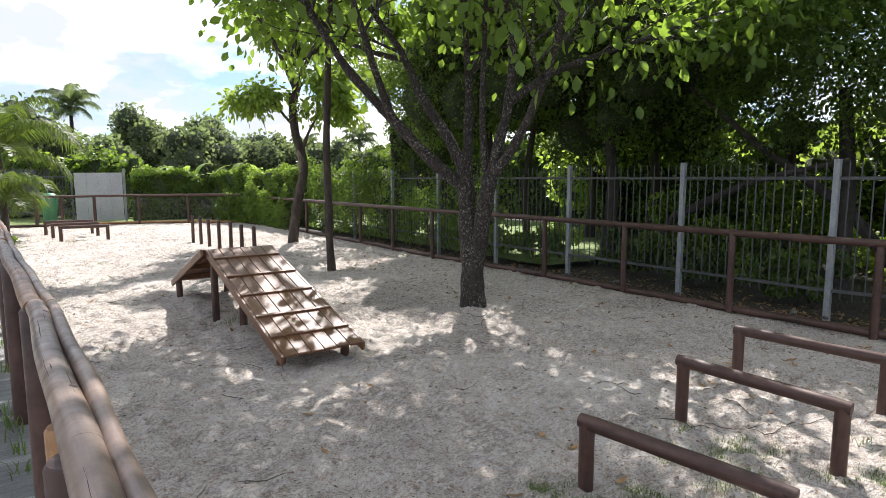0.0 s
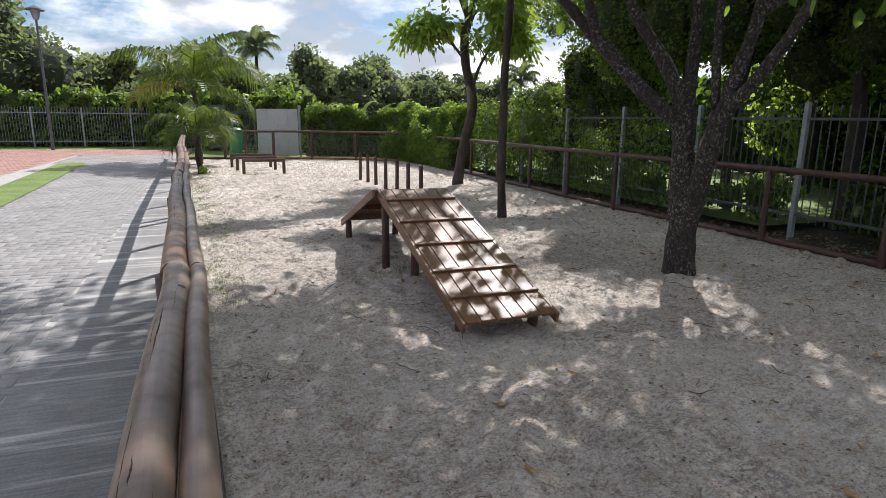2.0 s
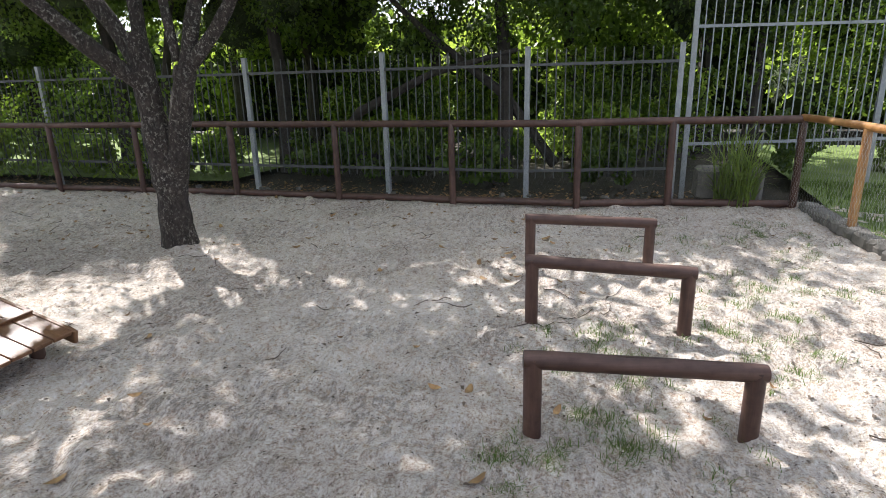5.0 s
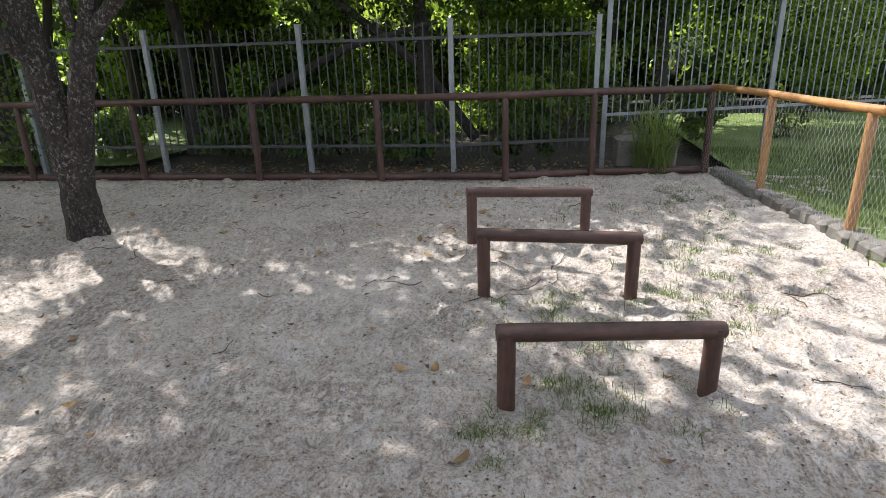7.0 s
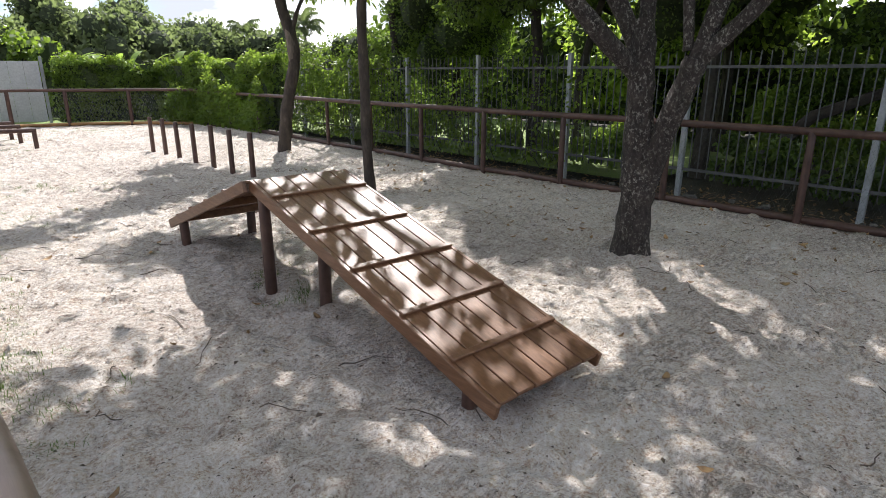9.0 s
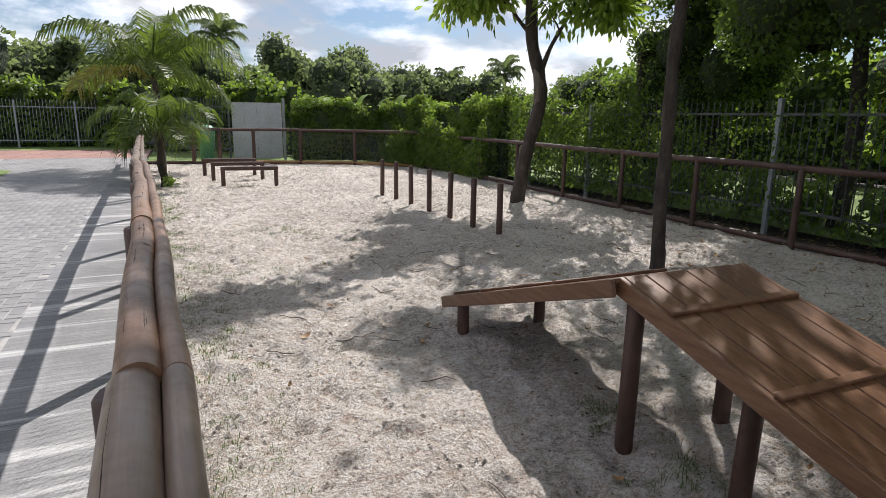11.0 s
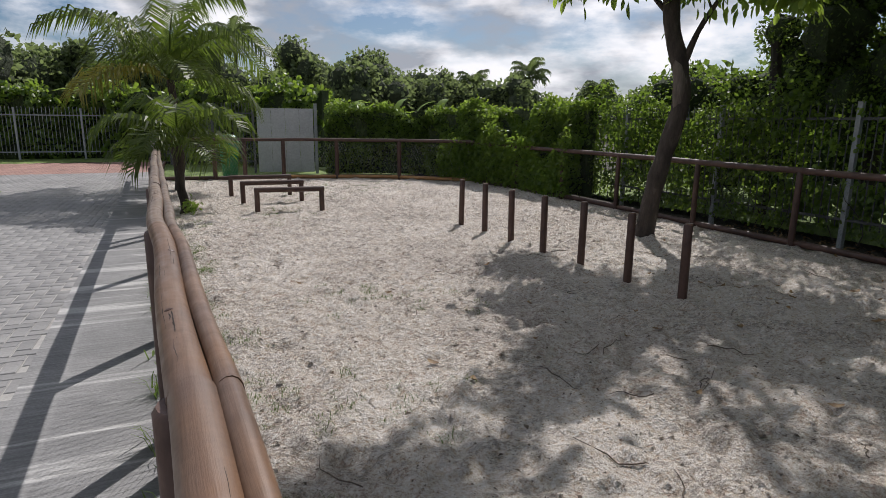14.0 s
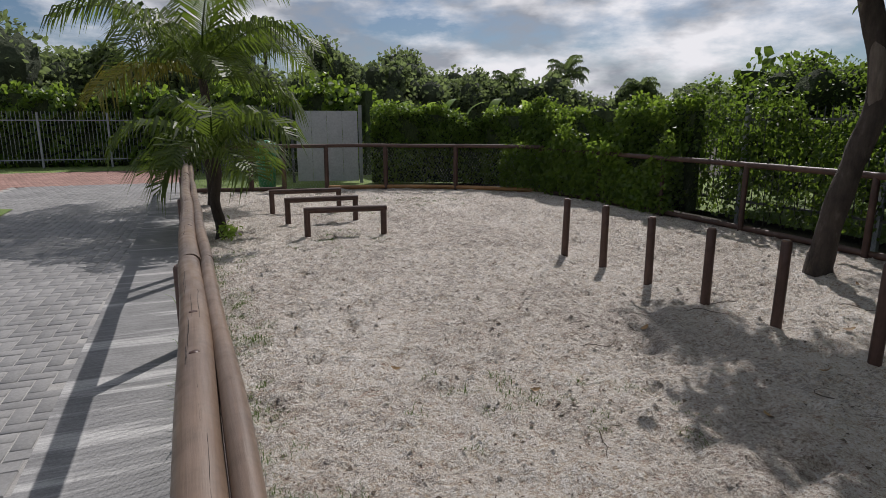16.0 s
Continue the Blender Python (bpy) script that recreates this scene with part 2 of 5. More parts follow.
def lichen_bark_build(m, n, l, b):
    ridge = noise_node(n, l, 22.0, 8, 0.7, "Object", (1, 1, 0.45))
    c = ramp_node(n, l, ridge, [(0.35, (0.014, 0.011, 0.009)), (0.55, (0.04, 0.031, 0.026)), (0.72, (0.085, 0.069, 0.057))])
    # crusts of pale lichen in spots, denser in some zones than in others
    zone = ramp_node(n, l, noise_node(n, l, 3.0, 3), [(0.36, (0.15, 0.15, 0.15)), (0.6, (1, 1, 1))])
    spot = ramp_node(n, l, noise_node(n, l, 40.0, 7, 0.75, "Object", (1, 1, 0.8)), [(0.53, (0, 0, 0)), (0.6, (0.9, 0.9, 0.9))])
    c = mix_node(n, l, mix_node(n, l, 1.0, zone, spot, "MULTIPLY"), c, (0.27, 0.255, 0.22))
    l.new(c, b.inputs["Base Color"])
    bump_node(n, l, b, ridge, 1.0, 0.04)


BARK = material("lichen_bark", lichen_bark_build, 0.95)
BARK_DARK = surface("dark_bark", [(0.3, (0.026, 0.02, 0.016)), (0.6, (0.07, 0.054, 0.043)), (0.75, (0.15, 0.125, 0.105))], 9, 50, 1.0, 0.02, 0.95, stretch=(1, 1, 0.35))
BARK_SCAR = surface("pale_scar_bark", [(0.3, (0.09, 0.07, 0.055)), (0.7, (0.2, 0.165, 0.135))], 14, 60, 1.0, 0.02, 0.95, stretch=(1, 1, 0.2))
BARK_FAR = surface("far_bark", [(0.3, (0.024, 0.02, 0.016)), (0.7, (0.06, 0.052, 0.043))], 6, 30, 0.8, 0.02, 0.95)
LEAF_TREE = leaf_material("broad_leaf", (0.05, 0.09, 0.018), (0.10, 0.165, 0.032), (0.30, 0.46, 0.05))
# Leaf colour darkened to hold the shade behind the steel fence.
LEAF_DARK = leaf_material("shaded_leaf", (0.022, 0.042, 0.012), (0.05, 0.085, 0.023), (0.2, 0.31, 0.035))
LEAF_VINE = leaf_material("vine_leaf", (0.04, 0.078, 0.015), (0.088, 0.145, 0.028), (0.27, 0.4, 0.045))
# Paler, greyer green with the distance haze put into the colour.
LEAF_FAR = leaf_material("hazy_far_leaf", (0.07, 0.095, 0.045), (0.125, 0.16, 0.075), (0.24, 0.31, 0.11), 0.75)
LEAF_PALM = leaf_material("palm_leaf", (0.03, 0.055, 0.012), (0.07, 0.105, 0.022), (0.13, 0.19, 0.022), 0.5)
LEAF_YELLOW = leaf_material("yellowing_palm_leaf", (0.09, 0.1, 0.02), (0.18, 0.17, 0.035), (0.3, 0.28, 0.04), 0.5)
LEAF_BANANA = leaf_material("banana_leaf", (0.11, 0.18, 0.03), (0.19, 0.28, 0.05), (0.35, 0.5, 0.08), 0.35)
LEAF_REED = leaf_material("reed_leaf", (0.07, 0.11, 0.025), (0.15, 0.2, 0.05), (0.25, 0.36, 0.06), 0.45)
# Lighter leaf colour with sunlight put in, also for plants behind the fence.
LEAF_BRIGHT = leaf_material("sunlit_bright_leaf", (0.08, 0.135, 0.025), (0.16, 0.235, 0.045), (0.42, 0.58, 0.08), 0.4)
# Core colour lightened to match the haze on the far leaves.
CORE_FAR = surface("hazy_far_core", [(0.3, (0.035, 0.047, 0.022)), (0.7, (0.065, 0.085, 0.04))], 1.2, 5, 1.0, 0.2, 0.95)
# Near-black green stands for the shade inside crowns and hedges.
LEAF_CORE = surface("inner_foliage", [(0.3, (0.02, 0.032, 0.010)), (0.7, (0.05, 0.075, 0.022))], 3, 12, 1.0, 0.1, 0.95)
GRASS = leaf_material("grass_blade", (0.06, 0.10, 0.02), (0.11, 0.16, 0.035), (0.14, 0.22, 0.04), 0.5)
DRY_LEAF = surface("dry_leaf", [(0.3, (0.16, 0.085, 0.04)), (0.7, (0.40, 0.26, 0.11))], 8, 60, 0.4, 0.003, 0.7, vary=0.4)
TWIG = surface("dry_twig", [(0.3, (0.05, 0.036, 0.026)), (0.7, (0.15, 0.115, 0.085))], 12, 60, 0.6, 0.004, 0.95)
STONE = surface("dirty_stone", [(0.3, (0.064, 0.060, 0.052)), (0.7, (0.144, 0.136, 0.124))], 12, 60, 0.6, 0.01, 0.9, vary=0.3)
LAMP_PAINT = surface("dark_lamp_paint", [(0.3, (0.06, 0.065, 0.07)), (0.7, (0.10, 0.105, 0.11))], 4, 40, 0.1, 0.002, 0.5)
BIN_GREEN = surface("green_plastic", [(0.3, (0.02, 0.16, 0.06)), (0.7, (0.03, 0.22, 0.09))], 4, 40, 0.1, 0.002, 0.45)


# ---------- mesh helpers ----------
class Shape:
    """Collects vertices and faces of one mesh."""

    def __init__(self):
        self.v, self.f, self.uv = [], [], []

    def add(self, verts, faces):
        o = len(self.v)
        self.v.extend(verts)
        self.f.extend([tuple(i + o for i in f) for f in faces])
        return self

    def box(self, lo, hi, m=None):
        (a, b, c), (d, e, f) = lo, hi
        vs = [Vector(p) for p in ((a, b, c), (d, b, c), (d, e, c), (a, e, c), (a, b, f), (d, b, f), (d, e, f), (a, e, f))]
        if m is not None:
            vs = [m @ p for p in vs]
        return self.add([tuple(p) for p in vs], [(3, 2, 1, 0), (4, 5, 6, 7), (0, 1, 5, 4), (1, 2, 6, 5), (2, 3, 7, 6), (3, 0, 4, 7)])

    def bevel_box(self, size, bevel, m):
        x, y, z = (s / 2 for s in size)
        b = min(bevel, x * 0.8, y * 0.8, z * 0.8)
        vs, fs = [], []
        rings = [(z - 0, x - b, y - b), (z - b, x, y), (-z + b, x, y), (-z, x - b, y - b)]
        for h, rx, ry in rings:
            c = min(b, rx * 0.9, ry * 0.9)
            for px, py in ((rx - c, -ry), (rx, -ry + c), (rx, ry - c), (rx - c, ry), (-rx + c, ry), (-rx, ry - c), (-rx, -ry + c), (-rx + c, -ry)):
                vs.append(tuple(m @ Vector((px, py, h))))
        for r in range(3):
            for i in range(8):
                j = (i + 1) % 8
                fs.append((r * 8 + i, (r + 1) * 8 + i, (r + 1) * 8 + j, r * 8 + j))
        fs += [tuple(range(8)), tuple(range(31, 23, -1))]
        return self.add(vs, fs)

    def tube(self, pts, radii, seg=10, caps=True, wobble=0.0, seed=0, flat=None):
        pts = [Vector(p) for p in pts]
        if isinstance(radii, (int, float)):
            radii = [radii] * len(pts)
        rnd = random.Random(seed)
        n = len(pts)
        vs, fs = [], []
        t0 = (pts[1] - pts[0]).normalized()
        side = t0.cross(Vector((0, 0, 1)))
        if side.length < 0.05:
            side = Vector((1, 0, 0))
        side.normalize()
        for i, p in enumerate(pts):
            t = (pts[min(i + 1, n - 1)] - pts[max(i - 1, 0)]).normalized()
            side = (side - t * side.dot(t)).normalized()
            up = side.cross(t)
            for k in range(seg):
                a = 2 * math.pi * k / seg
                r = radii[i] * (1 + wobble * (rnd.random() - 0.5))
                vs.append(tuple(p + side * (math.cos(a) * r) + up * (math.sin(a) * r * (flat or 1.0))))
        for i in range(n - 1):
            for k in range(seg):
                j = (k + 1) % seg
                fs.append((i * seg + k, i * seg + j, (i + 1) * seg + j, (i + 1) * seg + k))
        if caps:
            fs += [tuple(range(seg - 1, -1, -1)), tuple(range((n - 1) * seg, n * seg))]
        return self.add(vs, fs)

    def mesh(self, name, mat, smooth=True, long_uv=None):
        me = bpy.data.meshes.new(name)
        me.from_pydata(self.v, [], self.f)
        me.materials.append(mat)
        if smooth:
            me.shade_smooth()
            me.set_sharp_from_angle(angle=radians(42))
        if long_uv:
            lay = me.uv_layers.new(name="grain")
            axis = Vector(long_uv).normalized()
            o1 = axis.orthogonal().normalized()
            o2 = axis.cross(o1)
            co = np.empty(len(me.vertices) * 3)
            me.vertices.foreach_get("co", co)
            co = co.reshape(-1, 3)
            idx = np.empty(len(me.loops), dtype=np.int32)
            me.loops.foreach_get("vertex_index", idx)
            p = co[idx]
            uv = np.stack([p @ np.array(axis), (p @ np.array(o1)) * 1.0 + (p @ np.array(o2)) * 0.63], 1)
            lay.data.foreach_set("uv", uv.ravel().astype(np.float32))
        return me


def part(name, shape, mat, parent=None, label="", smooth=True, grain=None):
    me = shape.mesh(name, mat, smooth, grain) if isinstance(shape, Shape) else shape
    ob = new(name, me)
    if parent is not None:
        ob.parent = parent
    if label:
        tagged(ob, label)
    return ob


def thing(name, label, category, at=(0, 0, 0), group="", kind=""):
    ob = new(name)
    ob.empty_display_size = 0.1
    ob.location = at
    return tagged(ob, label, category, group, kind)


def solid(name, shape, mat, label, category, group="", kind="", smooth=True, grain=None):
    return tagged(part(name, shape, mat, None, "", smooth, grain), label, category, group, kind)


def raw_mesh(name, verts, quads, mat):
    """A mesh from arrays of vertices and quads."""
    verts, quads = np.asarray(verts, dtype=np.float32), np.asarray(quads, dtype=np.int32)
    me = bpy.data.meshes.new(name)
    me.vertices.add(len(verts))
    me.vertices.foreach_set("co", verts.ravel())
    me.loops.add(quads.size)
    me.loops.foreach_set("vertex_index", quads.ravel())
    me.polygons.add(len(quads))
    me.polygons.foreach_set("loop_start", np.arange(0, quads.size, quads.shape[1], dtype=np.int32))
    me.update(calc_edges=True)
    me.materials.append(mat)
    return me


def leaves(name, centres, size, mat, seed=1, normals=None, droop=0.3, aspect=0.55, spread=1.0):
    """Folded pointed leaves, six corners each, at the given places."""
    rng = np.random.default_rng(seed)
    c = np.asarray(centres, dtype=np.float64)
    n = len(c)
    d = rng.normal(size=(n, 3)) * spread
    if normals is not None:
        d = d * 0.7 + np.asarray(normals)
    d[:, 2] -= droop
    d /= np.linalg.norm(d, axis=1, keepdims=True) + 1e-9
    u = rng.normal(size=(n, 3))
    s = np.cross(d, u)
    s /= np.linalg.norm(s, axis=1, keepdims=True) + 1e-9
    k = np.cross(s, d)
    ln = (size * rng.uniform(0.6, 1.25, n))[:, None]
    w = ln * aspect * 0.5
    base, tip = c - d * ln * 0.5, c + d * ln * 0.5
    m1, m2 = c - d * ln * 0.12, c + d * ln * 0.22
    v = np.stack([base, m1 + s * w + k * w * 0.35, m2 + s * w * 0.8 + k * w * 0.3, tip, m2 - s * w * 0.8 + k * w * 0.3, m1 - s * w + k * w * 0.35], 1).reshape(-1, 3)
    o = np.arange(n)[:, None] * 6
    q = np.concatenate([o + np.array([[0, 1, 2, 3]]), o + np.array([[0, 3, 4, 5]])], 0)
    return raw_mesh(name, v, q, mat)


def clump_points(rng, n, lo, hi, clumps, radius):
    """Points gathered in clumps inside a box."""
    lo, hi = np.array(lo), np.array(hi)
    cc = rng.uniform(lo, hi, (clumps, 3))
    p = cc[rng.integers(0, clumps, n)]
    d = rng.normal(size=(n, 3))
    d /= np.linalg.norm(d, axis=1, keepdims=True)
    return p + d * radius * rng.uniform(0.55, 1.0, (n, 1)) * np.array([1, 1, 0.8])


# ---------- plan ----------
RAIL_Y = (-9.0, 0.0, 1.36, 2.3, 3.0, 4.4, 5.3, 6.9, 8.35, 10.0, 10.6, 15.5, 18.0, 22.0, 24.6)
RAIL_X = (0.68, 0.455, 0.415, 0.385, 0.345, 0.255, 0.205, 0.135, 0.06, -0.05, -0.10, -0.35, -0.46, -0.69, -0.84)
PATH_Z = 0.07


def rail_x(y):
    return float(np.interp(y, RAIL_Y, RAIL_X))


def rail_top(y):
    return float(np.interp(y, (0.0, 4.0, 10.0, 24.6), (1.235, 1.195, 1.17, 1.06)))


EAST = [(7.85, -0.47), (7.72, 0.87), (7.45, 1.9), (7.40, 3.42), (7.38, 5.0), (7.36, 6.58), (7.30, 8.17), (7.22, 9.7), (7.22, 11.3), (7.24, 12.96), (7.2, 14.6), (7.25, 16.5), (7.2, 18.2), (7.15, 20.0), (6.9, 21.9)]
NORTH = [(-0.86, 24.6), (0.6, 24.4), (1.35, 24.4), (2.35, 24.3), (3.75, 24.0), (5.33, 23.3), (6.9, 21.9)]
STEEL_Y = (2.62, 4.6, 6.78, 8.75, 10.8, 12.9, 15.1, 17.4, 19.8, 22.0, 24.2)
STEEL_X = 8.15


def relief(x, y):
    p = Vector((x, y, 0))
    z = 0.022 * noise.noise(p * 1.1) + 0.028 * noise.noise(p * 3.3 + Vector((7, 3, 1))) + 0.034 * noise.noise(p * 6.5 + Vector((1, 9, 4))) + 0.021 * noise.noise(p * 12.0) + 0.006 * noise.noise(p * 21.0 + Vector((4, 2, 6)))
    pit = noise.noise(p * 5.2 + Vector((31, 4, 8)))
    return z - max(0.0, pit - 0.18) * 0.09


# ---------- ground ----------
def sheet(name, x0, x1, y0, y1, z, mat, label, step=1.0, depth=0.0):
    nx, ny = max(2, int((x1 - x0) / step) + 1), max(2, int((y1 - y0) / step) + 1)
    xs, ys = np.linspace(x0, x1, nx), np.linspace(y0, y1, ny)
    v = [(x, y, z + depth * noise.noise(Vector((x * 2, y * 2, 3)))) for y in ys for x in xs]
    q = [(j * nx + i, j * nx + i + 1, (j + 1) * nx + i + 1, (j + 1) * nx + i) for j in range(ny - 1) for i in range(nx - 1)]
    return tagged(new(name, raw_mesh(name, v, q, mat)), label, "ground", kind="structure")


sheet("ground", -900, 900, -900, 900, -0.12, EARTH, "dark leaf-strewn soil under the trees round the yard", 60)

step = 0.034
ys = np.arange(-3.0, 24.6, step)
nx = 236
sand_v, sand_q = [], []
for y in ys:
    east = float(np.interp(y, [p[1] for p in EAST], [p[0] for p in EAST])) + 0.25
    if y > 21.9:
        east = float(np.interp(y, [21.9, 23.3, 24.0, 24.6], [7.1, 5.6, 4.0, 1.5]))
    w = rail_x(y) - 0.02
    for i in range(nx):
        f = i / (nx - 1)
        x = w + (east - w) * f
        bank = 0.01 * max(0.0, 1 - abs(x - east + 0.5) / 0.5) if y < 21 else 0
        sand_v.append((x, y, relief(x, y) + bank))
for j in range(len(ys) - 1):
    for i in range(nx - 1):
        a = j * nx + i
        sand_q.append((a, a + 1, a + nx + 1, a + nx))
sand_mesh = raw_mesh("sand_floor", sand_v, sand_q, SAND)
sand_mesh.shade_smooth()
tagged(new("sand_floor", sand_mesh), "pale grey trampled sand with footprints and litter", "sand", kind="structure")

# pavement: joint bed, concrete strip beside the rail, red band, lawns
bed_v, bed_q = [], []
strip_v, strip_q = [], []
py = np.arange(-9.0, 26.6, 0.5)
for k, y in enumerate(py):
    e = -0.45 - 0.0345 * max(0, y) - 0.02
    bed_v += [(-14.0, y, PATH_Z - 0.006), (e, y, PATH_Z - 0.006)]
    strip_v += [(e - 0.07, y, PATH_Z + 0.004), (e - 0.07, y, -0.1), (rail_x(y) + 0.06, y, PATH_Z + 0.004), (rail_x(y) + 0.06, y, -0.2)]
    if k:
        bed_q.append((2 * k - 2, 2 * k - 1, 2 * k + 1, 2 * k))
        strip_q += [(4 * k - 4, 4 * k - 2, 4 * k + 2, 4 * k), (4 * k - 2, 4 * k - 1, 4 * k + 3, 4 * k + 2)]
tagged(new("pavement", raw_mesh("pavement", bed_v, bed_q, JOINT)), "grey concrete block pavement laid in herringbone", "pavement", kind="structure")
tagged(new("concrete_kerb", raw_mesh("concrete_kerb", strip_v, strip_q, CONCRETE)), "brushed concrete strip at the foot of the fence", "kerb", kind="structure")
red = sheet("red_pavement", -14, -0.86, 26.6, 31.2, PATH_Z - 0.006, JOINT, "red concrete block pavement band", 1.0)
sheet("lawn", -40, 8, 31.2, 34.5, PATH_Z, LAWN, "strip of mown lawn before the fence", 0.5, 0.03)
lawn_v, lawn_q = [], []
for k in range(40):
    y = 8.5 + 13.8 * k / 39
    e = -3.0 - 0.056 * (y - 12.2)
    lawn_v += [(e - 0.8, y, PATH_Z + 0.012), (e - 0.4, y, PATH_Z + 0.03 + 0.01 * math.sin(k)), (e, y, PATH_Z + 0.012)]
    if k:
        lawn_q += [(3 * k - 3, 3 * k - 2, 3 * k + 1, 3 * k), (3 * k - 2, 3 * k - 1, 3 * k + 2, 3 * k + 1)]
tagged(new("side_lawn", raw_mesh("side_lawn", lawn_v, lawn_q, LAWN)), "narrow strip of mown lawn beside the pavement", "lawn", kind="structure")
sheet("yard_beyond", -0.8, 8, 24.7, 31.2, -0.01, LAWN, "rough grass behind the yard fence", 0.6, 0.03)
sheet("south_lawn", 4.0, 14, -8, -0.85, 0.02, LAWN, "mown grass behind the corner fence", 0.4, 0.03)
sheet("far_lawn", 8.5, 16.0, 7.6, 24.0, -0.02, LAWN, "sunlit lawn behind the steel fence", 0.8, 0.03)


# ---------- wooden fences ----------
def wire_net(name, pts, z0, z1, parent, mat, cell=0.055, width=0.0022):
    """Diamond wire netting along a line on plan."""
    v, q = [], []
    pts = [Vector((*p, 0)) for p in pts]
    lengths = [(b - a).length for a, b in zip(pts, pts[1:])]
    total = sum(lengths)
    acc = np.concatenate([[0], np.cumsum(lengths)])

    def at(s, z):
        s = min(max(s, 0), total)
        return np.interp(s, acc, [p.x for p in pts]), np.interp(s, acc, [p.y for p in pts]), z

    h = z1 - z0
    rows = int(h / cell)
    for i in range(int(total / cell)):
        s0 = i * cell
        for r in range(rows):
            za, zb = z0 + r * cell, z0 + (r + 1) * cell
            for sa, sb in (((s0, s0 + cell / 2), (s0 + cell, s0 + cell / 2)) if r % 2 == 0 else ((s0 + cell / 2, s0), (s0 + cell / 2, s0 + cell))):
                a, b = at(sa, za), at(sb, zb)
                o = len(v)
                v += [(a[0], a[1], a[2] - width), (b[0], b[1], b[2] - width), (b[0], b[1], b[2] + width), (a[0], a[1], a[2] + width)]
                q.append((o, o + 1, o + 2, o + 3))
    ob = new(name, raw_mesh(name, v, q, mat))
    ob.parent = parent
    return tagged(ob, kind="stuff")


def log_between(name, a, b, r, mat, parent, label="", seed=0, ends=0.0, seg=14, flat=None):
    a, b = Vector(a), Vector(b)
    d = (b - a).normalized()
    a, b = a - d * ends, b + d * ends
    n = max(3, int((b - a).length / 0.12))
    rnd = random.Random(seed)
    bow = Vector((rnd.uniform(-1, 1), rnd.uniform(-1, 1), rnd.uniform(-1, 1))) * 0.006
    pts = [a.lerp(b, i / n) + bow * math.sin(math.pi * i / n) for i in range(n + 1)]
    rr = [r * (1 + 0.025 * math.sin(i * 0.9 + seed) + 0.02 * (rnd.random() - 0.5)) for i in range(n + 1)]
    rr[0] *= 0.94
    rr[-1] *= 0.94
    s = Shape().tube(pts, rr, seg, True, 0.012, seed, flat)
    return part(name, s, mat, parent, label, True, tuple(d))


def round_post(name, x, y, h, r, mat, parent=None, seed=0, label="", sink=0.12):
    rnd = random.Random(seed)
    lean = Vector((rnd.uniform(-1, 1), rnd.uniform(-1, 1), 0)) * 0.008
    zs = [-sink, 0.0, h * 0.35, h * 0.7, h - r * 0.18, h]
    pts = [Vector((x, y, z)) + lean * (z / max(h, 0.1)) for z in zs]
    s = Shape().tube(pts, [r * 1.02, r * 1.02, r, r * 0.98, r * 0.97, r * 0.86], 14, True, 0.015, seed)
    return part(name, s, mat, parent, label, True, (0, 0, 1))


